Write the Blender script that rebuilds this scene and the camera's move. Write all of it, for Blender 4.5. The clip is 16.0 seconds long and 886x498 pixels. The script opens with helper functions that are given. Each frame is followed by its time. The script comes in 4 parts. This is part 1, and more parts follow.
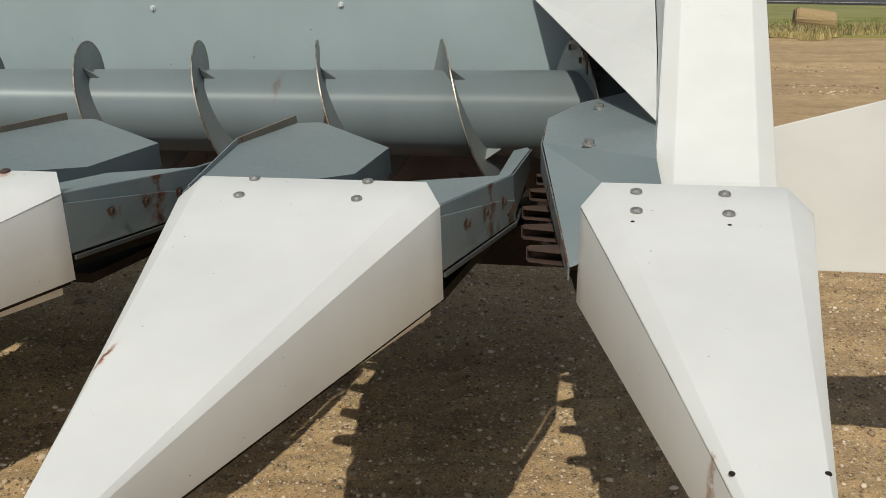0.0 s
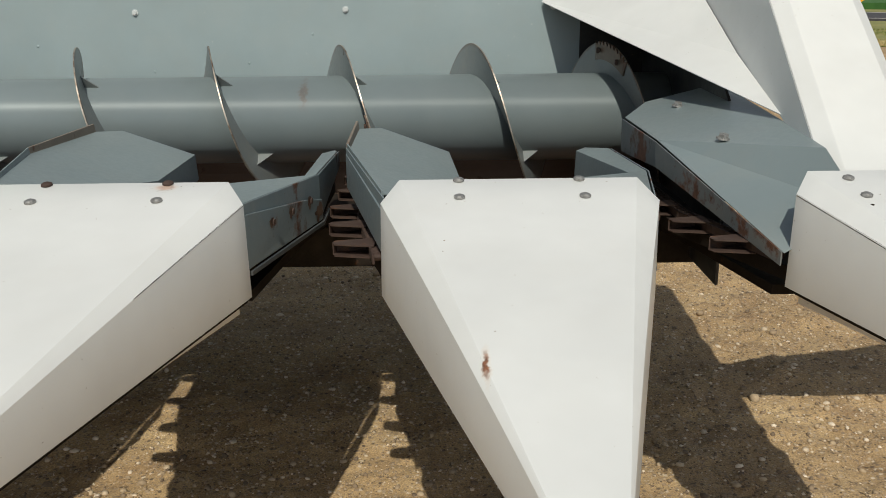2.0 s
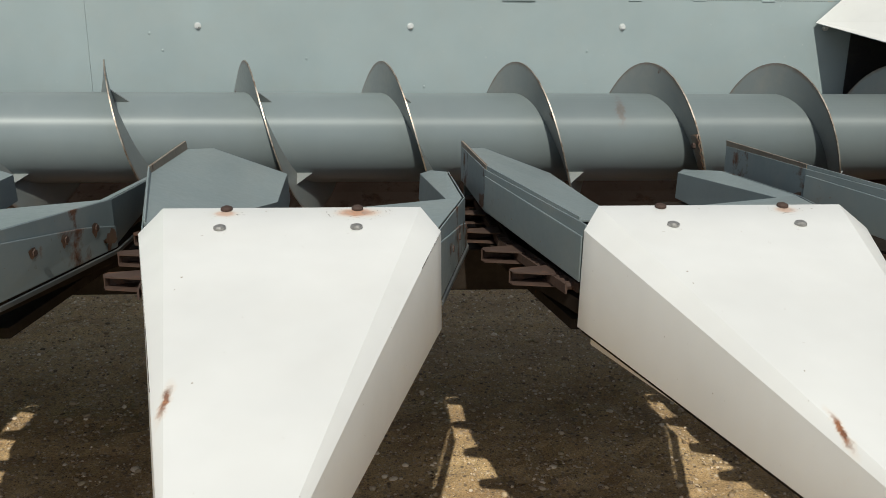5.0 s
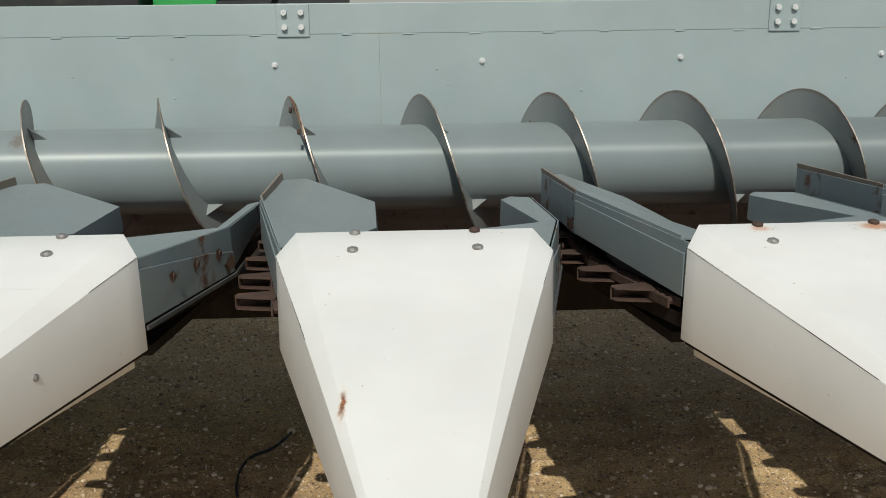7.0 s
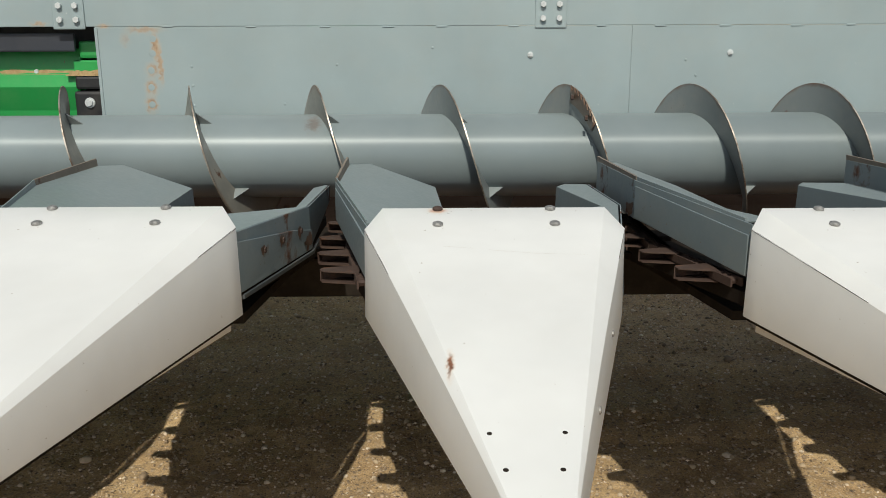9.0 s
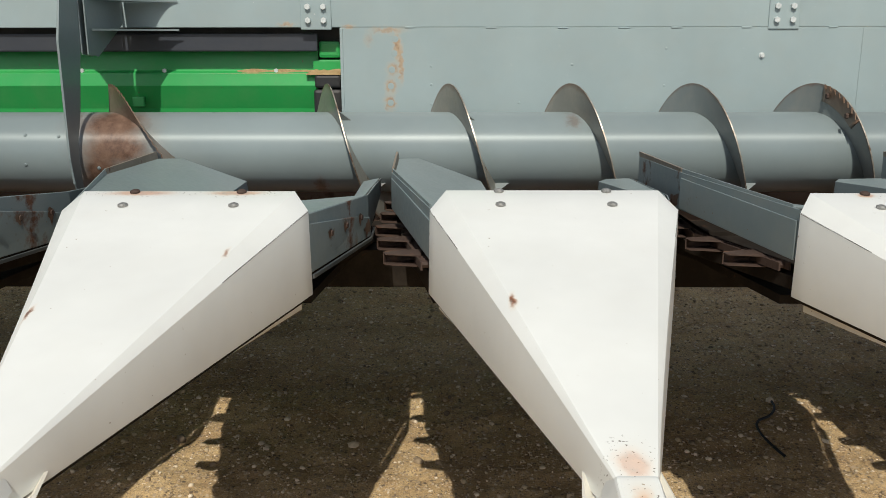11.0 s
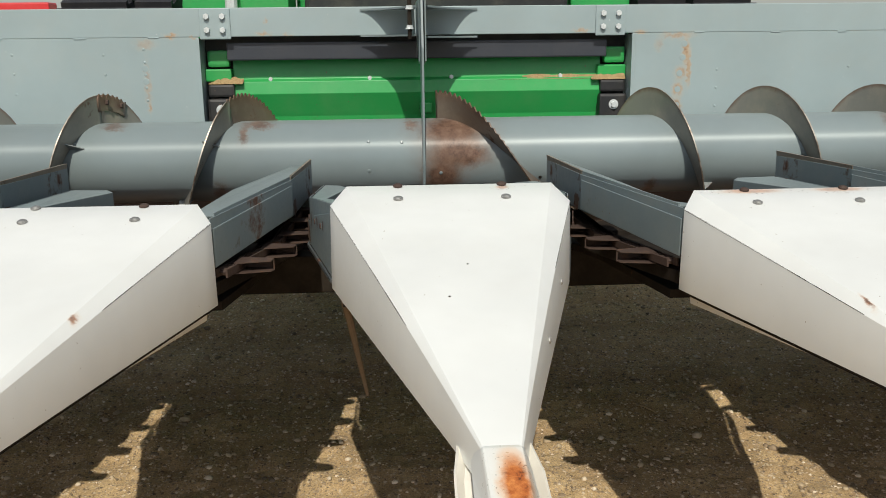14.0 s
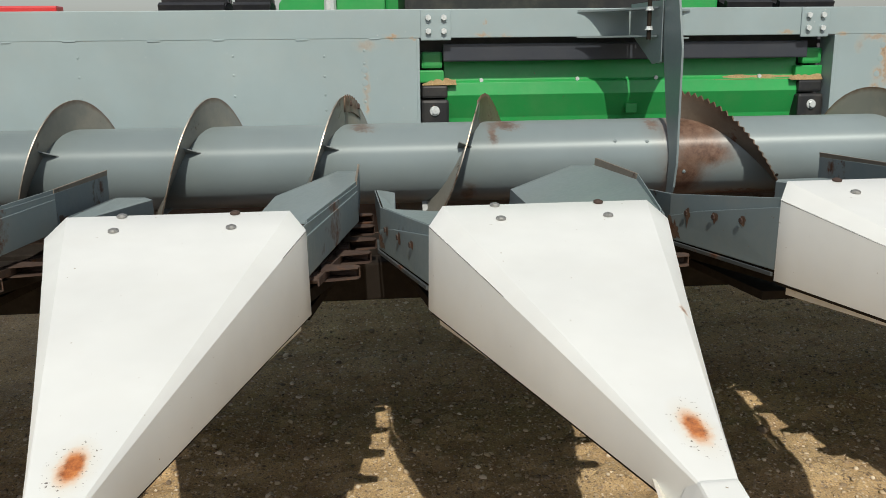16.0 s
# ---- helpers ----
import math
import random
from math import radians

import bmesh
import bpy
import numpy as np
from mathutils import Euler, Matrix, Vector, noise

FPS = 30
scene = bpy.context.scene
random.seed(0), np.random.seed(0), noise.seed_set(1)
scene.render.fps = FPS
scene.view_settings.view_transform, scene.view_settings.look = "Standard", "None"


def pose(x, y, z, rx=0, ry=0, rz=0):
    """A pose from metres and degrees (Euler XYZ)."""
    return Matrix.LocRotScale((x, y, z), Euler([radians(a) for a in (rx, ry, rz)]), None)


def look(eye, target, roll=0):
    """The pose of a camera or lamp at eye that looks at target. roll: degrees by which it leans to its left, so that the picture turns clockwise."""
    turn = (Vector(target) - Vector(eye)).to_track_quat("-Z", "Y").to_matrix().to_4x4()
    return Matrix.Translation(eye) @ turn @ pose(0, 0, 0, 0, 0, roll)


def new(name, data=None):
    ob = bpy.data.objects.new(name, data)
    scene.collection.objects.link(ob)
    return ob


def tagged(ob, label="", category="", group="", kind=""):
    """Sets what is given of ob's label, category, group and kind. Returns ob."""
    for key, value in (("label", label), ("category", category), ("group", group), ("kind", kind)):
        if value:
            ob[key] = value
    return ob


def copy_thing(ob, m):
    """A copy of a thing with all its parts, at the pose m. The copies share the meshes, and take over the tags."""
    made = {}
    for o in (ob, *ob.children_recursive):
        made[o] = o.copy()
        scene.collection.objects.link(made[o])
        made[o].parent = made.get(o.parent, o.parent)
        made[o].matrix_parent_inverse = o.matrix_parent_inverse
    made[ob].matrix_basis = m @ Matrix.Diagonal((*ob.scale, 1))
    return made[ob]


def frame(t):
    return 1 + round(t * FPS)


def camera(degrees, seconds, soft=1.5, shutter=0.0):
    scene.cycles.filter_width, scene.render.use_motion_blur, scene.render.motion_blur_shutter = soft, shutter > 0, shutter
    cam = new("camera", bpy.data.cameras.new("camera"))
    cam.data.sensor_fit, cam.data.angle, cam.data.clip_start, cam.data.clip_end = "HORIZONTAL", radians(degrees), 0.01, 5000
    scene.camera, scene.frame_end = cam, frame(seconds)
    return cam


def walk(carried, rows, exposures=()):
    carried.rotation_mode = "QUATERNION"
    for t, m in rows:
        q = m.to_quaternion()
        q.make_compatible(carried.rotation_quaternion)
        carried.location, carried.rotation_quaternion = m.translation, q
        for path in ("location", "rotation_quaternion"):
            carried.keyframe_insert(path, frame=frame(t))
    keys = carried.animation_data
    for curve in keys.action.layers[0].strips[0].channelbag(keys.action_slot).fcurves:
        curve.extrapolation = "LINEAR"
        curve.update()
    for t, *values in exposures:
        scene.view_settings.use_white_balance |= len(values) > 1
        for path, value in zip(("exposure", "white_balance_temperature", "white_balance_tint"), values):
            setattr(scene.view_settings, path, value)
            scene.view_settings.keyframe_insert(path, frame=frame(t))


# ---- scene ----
cam = camera(53.8, 16.0, soft=0.9)
PATH = [
    (0, (5.899, -1.453, 1.457), (5.517, 0.415, 0.854), -1.1),
    (0.5, (5.755, -1.44, 1.45), (5.569, 0.461, 0.859), -1.5),
    (1, (5.59, -1.478, 1.451), (5.532, 0.434, 0.865), -0.4),
    (1.5, (5.363, -1.548, 1.463), (5.358, 0.361, 0.867), -0.2),
    (2, (5.183, -1.512, 1.441), (5.194, 0.401, 0.857), -0.6),
    (2.5, (4.999, -1.452, 1.457), (5.05, 0.465, 0.888), 0.0),
    (3, (4.812, -1.469, 1.462), (4.932, 0.45, 0.914), 0.2),
    (3.5, (4.59, -1.509, 1.471), (4.742, 0.41, 0.931), -0.0),
    (4, (4.371, -1.434, 1.431), (4.518, 0.483, 0.881), 0.3),
    (4.2, (4.291, -1.424, 1.443), (4.448, 0.491, 0.889), 0.8),
    (6.3, (3.412, -1.403, 1.439), (3.527, 0.526, 0.923), -0.1),
    (6.5, (3.323, -1.425, 1.441), (3.439, 0.506, 0.936), -0.1),
    (7, (3.042, -1.518, 1.453), (3.113, 0.421, 0.968), -0.7),
    (7.5, (2.833, -1.528, 1.431), (2.88, 0.411, 0.944), -0.5),
    (8, (2.622, -1.487, 1.435), (2.69, 0.45, 0.943), -0.1),
    (8.5, (2.376, -1.559, 1.437), (2.429, 0.381, 0.955), 0.2),
    (9, (2.167, -1.627, 1.448), (2.187, 0.31, 0.951), -0.2),
    (9.2, (2.108, -1.621, 1.436), (2.12, 0.317, 0.942), -0.7),
    (11.3, (1.167, -1.738, 1.417), (1.145, 0.205, 0.94), -0.0),
    (11.5, (1.073, -1.742, 1.424), (1.053, 0.2, 0.945), 0.1),
    (12, (0.832, -1.768, 1.423), (0.843, 0.175, 0.949), 0.6),
    (12.5, (0.586, -1.812, 1.431), (0.624, 0.127, 0.944), 0.1),
    (13, (0.369, -1.763, 1.411), (0.421, 0.174, 0.916), -0.7),
    (13.5, (0.147, -1.736, 1.424), (0.224, 0.203, 0.941), -0.4),
    (14, (-0.125, -1.782, 1.427), (-0.011, 0.16, 0.96), -0.6),
    (14.5, (-0.348, -1.772, 1.422), (-0.22, 0.167, 0.951), -1.1),
    (15, (-0.6, -1.724, 1.416), (-0.447, 0.212, 0.938), -0.9),
    (15.5, (-0.901, -1.708, 1.421), (-0.711, 0.226, 0.948), -0.5),
    (16, (-1.185, -1.718, 1.422), (-0.969, 0.217, 0.965), -0.6),
]
walk(cam, [(t, look(eye, target, roll)) for t, eye, target, roll in PATH],
     exposures=[(0, -0.28), (1.5, -0.28), (3.0, -0.23), (4.0, -0.09), (7, -0.12), (8, -0.15), (9, -0.09), (11.5, 0.0), (14, 0.04), (16, -0.01)])

# ---------------------------------------------------------------- world, sun
SUN = Vector((0.053, 0.86, -1.0)).normalized()          # the way the sunlight travels
world = bpy.data.worlds.new("world")
scene.world = world
world.use_nodes = True
wn = world.node_tree
wn.nodes.clear()
sky = wn.nodes.new("ShaderNodeTexSky")
sky.sky_type = "NISHITA"
sky.sun_disc = False
sky.sun_elevation = math.asin(-SUN.z)
sky.sun_rotation = math.atan2(-SUN.x, -SUN.y)
sky.air_density, sky.dust_density, sky.ozone_density = 1.0, 1.5, 1.0
bg = wn.nodes.new("ShaderNodeBackground")
bg.inputs["Strength"].default_value = 0.092
wout = wn.nodes.new("ShaderNodeOutputWorld")
haze = wn.nodes.new("ShaderNodeHueSaturation")          # a pale, hazy summer sky
haze.inputs["Saturation"].default_value = 0.52
wn.links.new(sky.outputs[0], haze.inputs["Color"])
wn.links.new(haze.outputs[0], bg.inputs[0])
wn.links.new(bg.outputs[0], wout.inputs[0])
sun_data = bpy.data.lights.new("sun", "SUN")
sun_data.energy = 3.65
sun_data.angle = radians(0.53)
sun_data.color = (1.0, 0.945, 0.835)
sun = new("sun", sun_data)
sun.matrix_world = Matrix.Translation((0, -6, 12)) @ SUN.to_track_quat("-Z", "Y").to_matrix().to_4x4()


# ---------------------------------------------------------------- materials
def node(m, kind, **kw):
    n = m.node_tree.nodes.new(kind)
    for k, v in kw.items():
        n.inputs[k.replace("_", " ")].default_value = v
    return n


def link(m, a, b):
    m.node_tree.links.new(a, b)


def noise_tex(m, scale, detail=6.0, rough=0.6, stretch=None):
    co = m.node_tree.nodes.new("ShaderNodeTexCoord")
    n = node(m, "ShaderNodeTexNoise", Scale=scale, Detail=detail, Roughness=rough)
    if stretch:
        mp = m.node_tree.nodes.new("ShaderNodeMapping")
        mp.inputs["Scale"].default_value = stretch
        link(m, co.outputs["Object"], mp.inputs["Vector"])
        link(m, mp.outputs["Vector"], n.inputs["Vector"])
    else:
        link(m, co.outputs["Object"], n.inputs["Vector"])
    return n


def ramp(m, src, stops):
    r = m.node_tree.nodes.new("ShaderNodeValToRGB")
    el = r.color_ramp.elements
    while len(el) < len(stops):
        el.new(0.5)
    for e, (p, c) in zip(el, stops):
        e.position = p
        e.color = c if len(c) == 4 else (*c, 1.0)
    link(m, src, r.inputs["Fac"])
    return r


def mix(m, fac, a, b, mode="MIX"):
    n = m.node_tree.nodes.new("ShaderNodeMix")
    n.data_type, n.blend_type = "RGBA", mode
    for sock, v in ((n.inputs["Factor"], fac), (n.inputs[6], a), (n.inputs[7], b)):
        if isinstance(v, (int, float)):
            sock.default_value = v
        elif isinstance(v, tuple):
            sock.default_value = (*v, 1.0)
        else:
            link(m, v, sock)
    return n.outputs[2]


def base(name, rough=0.5, metal=0.0):
    m = bpy.data.materials.new(name)
    m.use_nodes = True
    m.node_tree.nodes.clear()
    b = m.node_tree.nodes.new("ShaderNodeBsdfPrincipled")
    o = m.node_tree.nodes.new("ShaderNodeOutputMaterial")
    link(m, b.outputs[0], o.inputs[0])
    b.inputs["Roughness"].default_value = rough
    b.inputs["Metallic"].default_value = metal
    return m, b


def bump(m, b, src, strength, dist):
    n = node(m, "ShaderNodeBump", Strength=strength, Distance=dist)
    link(m, src, n.inputs["Height"])
    link(m, n.outputs["Normal"], b.inputs["Normal"])


def painted(name, colour, rough, rust=0.0, dust=0.25, chip=0.0, chipcol=(0.16, 0.10, 0.07), dustcol=(0.42, 0.36, 0.27), rustscale=5.0, relief=0.05):
    """Sheet metal under paint, with dust, small chips and patches of rust."""
    m, b = base(name, rough)
    big = noise_tex(m, 2.3, 4.0)
    fine = noise_tex(m, 60.0, 5.0, 0.7)
    tone = ramp(m, big.outputs["Fac"], [(0.3, tuple(c * 0.9 for c in colour)), (0.7, tuple(min(1, c * 1.06) for c in colour))])
    dr = ramp(m, noise_tex(m, 7.0, 8.0, 0.7).outputs["Fac"], [(0.45, (0, 0, 0)), (0.8, (dust, dust, dust))])
    col = mix(m, dr.outputs[0], tone.outputs[0], dustcol)
    if chip:
        ch = ramp(m, noise_tex(m, 95.0, 3.0, 0.5).outputs["Fac"], [(0.74 - chip, (0, 0, 0)), (0.75 - chip + 0.01, (1, 1, 1))])
        col = mix(m, ch.outputs[0], col, chipcol)
    rr = None
    if rust:
        rn = noise_tex(m, rustscale, 9.0, 0.68)
        rr = ramp(m, rn.outputs["Fac"], [(0.70 - rust, (0, 0, 0)), (0.76 - rust, (1, 1, 1))])
        rc = ramp(m, noise_tex(m, 38.0, 8.0, 0.75).outputs["Fac"], [(0.3, (0.035, 0.017, 0.012)), (0.55, (0.12, 0.055, 0.03)), (0.8, (0.24, 0.12, 0.065))])
        col = mix(m, rr.outputs[0], col, rc.outputs[0])
    link(m, col, b.inputs["Base Color"])
    rg = ramp(m, fine.outputs["Fac"], [(0.3, (rough - 0.04,) * 3), (0.7, (min(1, rough + 0.06),) * 3)])
    rv = rg.outputs[0]
    if rr:
        rv = mix(m, rr.outputs[0], rv, (0.9, 0.9, 0.9))
    link(m, rv, b.inputs["Roughness"])
    if relief:
        bump(m, b, fine.outputs["Fac"], relief, 0.001)
    return m


WHITE = painted("white_paint", (0.705, 0.725, 0.705), 0.34, dust=0.08, chip=-0.01, chipcol=(0.30, 0.26, 0.20), dustcol=(0.62, 0.58, 0.48))
WHITE_OLD = painted("cream_paint", (0.74, 0.71, 0.63), 0.45, dust=0.35, chip=0.02, dustcol=(0.5, 0.43, 0.31))
GREY = painted("grey_paint", (0.198, 0.246, 0.254), 0.34, dust=0.12, chip=0.0, relief=0.0)
GREY_WALL = painted("grey_wall_paint", (0.302, 0.380, 0.392), 0.42, dust=0.12, chip=0.012, chipcol=(0.55, 0.58, 0.56))
GREY_SIDE = painted("grey_side_paint", (0.168, 0.213, 0.224), 0.40, rust=0.095, dust=0.15, chip=0.006, rustscale=3.5)
GREY_WORN = painted("grey_paint_rusty", (0.165, 0.21, 0.222), 0.42, rust=0.115, dust=0.2, chip=0.004, rustscale=5.0)
AUGER = painted("auger_paint", (0.225, 0.275, 0.283), 0.34, dust=0.05, chip=0.0, rust=0.0, relief=0.0)
ab = next(n for n in AUGER.node_tree.nodes if n.type == "BSDF_PRINCIPLED")
tg = AUGER.node_tree.nodes.new("ShaderNodeTangent")
tg.direction_type, tg.axis = "RADIAL", "X"
link(AUGER, tg.outputs[0], ab.inputs["Tangent"])
ab.inputs["Anisotropic"].default_value = 0.94
AUGER.node_tree.links.remove(ab.inputs["Roughness"].links[0])
ab.inputs["Metallic"].default_value = 0.10
ab.inputs["Roughness"].default_value = 0.48
ab.inputs["Coat Weight"].default_value = 0.12
ab.inputs["Coat Roughness"].default_value = 0.35
ab.inputs["Anisotropic Rotation"].default_value = 0.25


def rim_worn(name, colour, rust, r_in, r_out, dust=0.35):
    """Painted blade steel that is rusty towards its outer rim, with the rim itself rubbed."""
    m = painted(name, colour, 0.36, rust=rust, dust=dust, rustscale=6.0)
    b = next(n for n in m.node_tree.nodes if n.type == "BSDF_PRINCIPLED")
    col = b.inputs["Base Color"].links[0].from_socket
    co = m.node_tree.nodes.new("ShaderNodeTexCoord")
    mp = m.node_tree.nodes.new("ShaderNodeMapping")
    mp.inputs["Scale"].default_value = (0, 1, 1)
    link(m, co.outputs["Object"], mp.inputs["Vector"])
    ln = m.node_tree.nodes.new("ShaderNodeVectorMath")
    ln.operation = "LENGTH"
    link(m, mp.outputs["Vector"], ln.inputs[0])
    wob = node(m, "ShaderNodeMath")
    wob.operation = "MULTIPLY_ADD"
    wob.inputs[1].default_value = 0.03
    link(m, noise_tex(m, 16.0, 6.0, 0.7).outputs["Fac"], wob.inputs[0])
    link(m, ln.outputs["Value"], wob.inputs[2])
    mr = m.node_tree.nodes.new("ShaderNodeMapRange")
    mr.inputs["From Min"].default_value, mr.inputs["From Max"].default_value = r_in, r_out
    link(m, wob.outputs[0], mr.inputs["Value"])
    rc = ramp(m, noise_tex(m, 45.0, 8.0, 0.75).outputs["Fac"], [(0.3, (0.05, 0.030, 0.020)), (0.55, (0.15, 0.085, 0.05)), (0.8, (0.28, 0.18, 0.11))])
    link(m, mix(m, mr.outputs["Result"], col, rc.outputs[0]), b.inputs["Base Color"])
    return m


FLIGHT = rim_worn("flight_steel", (0.185, 0.212, 0.212), 0.04, 0.252, 0.270, 0.25)
FLIGHT_TAN = rim_worn("flight_steel_dusty", (0.20, 0.20, 0.175), 0.07, 0.247, 0.268, 0.5)
RIM, rb = base("rubbed_steel", 0.42, 0.75)
link(RIM, ramp(RIM, noise_tex(RIM, 22.0, 6.0, 0.7).outputs["Fac"], [(0.36, (0.16, 0.10, 0.065)), (0.5, (0.42, 0.37, 0.30)), (0.7, (0.62, 0.58, 0.50))]).outputs[0], rb.inputs["Base Color"])
RUST = painted("rusty_iron", (0.052, 0.030, 0.022), 0.75, rust=0.11, dust=0.12, rustscale=14.0)
RUSTPATCH = painted("bare_rusty_patch", (0.105, 0.062, 0.042), 0.5, rust=0.14, dust=0.3, rustscale=12.0)
LIP = painted("grey_edge_rusty", (0.205, 0.17, 0.13), 0.55, rust=0.14, dust=0.3, rustscale=9.0)
BAR_GREY = painted("dark_grey_bar", (0.055, 0.065, 0.07), 0.5, rust=0.10, dust=0.15)
# dark iron; its near-black colour also holds the shade of the gaps
IRON = painted("shade_dark_iron", (0.018, 0.014, 0.011), 0.75, rust=0.06, dust=0.06, rustscale=9.0)
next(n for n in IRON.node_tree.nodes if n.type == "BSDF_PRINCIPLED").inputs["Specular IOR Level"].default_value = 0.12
TROUGH = painted("rusty_trough", (0.155, 0.086, 0.053), 0.75, rust=0.12, dust=0.08, rustscale=7.0)
GREEN = painted("green_paint", (0.026, 0.33, 0.08), 0.33, dust=0.10, chip=0.01)
BLACK = painted("black_paint", (0.018, 0.019, 0.021), 0.45, dust=0.12, chip=0.012)
RUBBER = painted("black_rubber", (0.017, 0.018, 0.022), 0.6, dust=0.05)
RED = painted("red_paint", (0.55, 0.03, 0.035), 0.4, dust=0.1)
WOOD = painted("weathered_stick", (0.22, 0.15, 0.09), 0.8, dust=0.4)
ZINC, zb = base("zinc_bolt", 0.4, 0.25)
zr = ramp(ZINC, noise_tex(ZINC, 120.0, 4.0).outputs["Fac"], [(0.3, (0.52, 0.56, 0.56)), (0.7, (0.72, 0.76, 0.76))])
link(ZINC, zr.outputs[0], zb.inputs["Base Color"])
DULL, db = base("dull_zinc", 0.5, 0.6)
link(DULL, ramp(DULL, noise_tex(DULL, 150.0, 4.0).outputs["Fac"], [(0.3, (0.20, 0.20, 0.19)), (0.7, (0.42, 0.42, 0.40))]).outputs[0], db.inputs["Base Color"])
YELLOW, yb = base("yellow_sign", 0.5)
yb.inputs["Base Color"].default_value = (0.85, 0.42, 0.02, 1)


def ground_material():
    m, b = base("gravel_ground", 0.92)
    big = noise_tex(m, 0.35, 5.0)
    mid = noise_tex(m, 4.0, 8.0, 0.7)
    soil = ramp(m, mid.outputs["Fac"], [(0.3, (0.352, 0.240, 0.130)), (0.5, (0.495, 0.362, 0.196)), (0.72, (0.59, 0.457, 0.262))])
    co = m.node_tree.nodes.new("ShaderNodeTexCoord")
    col, heights = soil.outputs[0], []
    grit = ramp(m, noise_tex(m, 160.0, 4.0, 0.8).outputs["Fac"], [(0.35, (0.55, 0.52, 0.48)), (0.65, (1.25, 1.25, 1.25))])
    col = mix(m, 1.0, col, grit.outputs[0], "MULTIPLY")
    for scale, lo in ((130.0, 0.45), (60.0, 0.62)):
        v = node(m, "ShaderNodeTexVoronoi", Scale=scale)
        link(m, co.outputs["Object"], v.inputs["Vector"])
        hs = m.node_tree.nodes.new("ShaderNodeSeparateColor")
        link(m, v.outputs["Color"], hs.inputs[0])
        pick = ramp(m, hs.outputs[0], [(lo, (0, 0, 0)), (lo + 0.04, (1, 1, 1))])
        near = ramp(m, v.outputs["Distance"], [(0.25, (1, 1, 1)), (0.5, (0, 0, 0))])
        f = mix(m, 1.0, pick.outputs[0], near.outputs[0], "MULTIPLY")
        stone = ramp(m, hs.outputs[1], [(0.0, (0.12, 0.087, 0.06)), (0.5, (0.31, 0.24, 0.165)), (0.85, (0.50, 0.405, 0.29)), (1.0, (0.72, 0.64, 0.50))])
        col = mix(m, f, col, stone.outputs[0])
        heights.append(f)
    tone = ramp(m, big.outputs["Fac"], [(0.35, (0.86, 0.84, 0.82)), (0.65, (1.06, 1.04, 1.0))])
    col = mix(m, 1.0, col, tone.outputs[0], "MULTIPLY")
    tracks = ramp(m, noise_tex(m, 1.0, 6.0, 0.65, (0.10, 0.9, 1.0)).outputs["Fac"], [(0.36, (0.84, 0.81, 0.78)), (0.55, (1.1, 1.09, 1.07))])
    col = mix(m, 1.0, col, tracks.outputs[0], "MULTIPLY")
    link(m, col, b.inputs["Base Color"])
    h = mix(m, 0.5, heights[0], heights[1])
    h = mix(m, 0.4, h, grit.outputs[0])
    bump(m, b, h, 0.7, 0.0028)
    return m


def field_material(name, c0, c1, scale, stretch=None):
    m, b = base(name, 0.95)
    n = noise_tex(m, scale, 9.0, 0.72, stretch)
    r = ramp(m, n.outputs["Fac"], [(0.3, c0), (0.7, c1)])
    link(m, r.outputs[0], b.inputs["Base Color"])
    bump(m, b, n.outputs["Fac"], 0.6, 0.05)
    return m


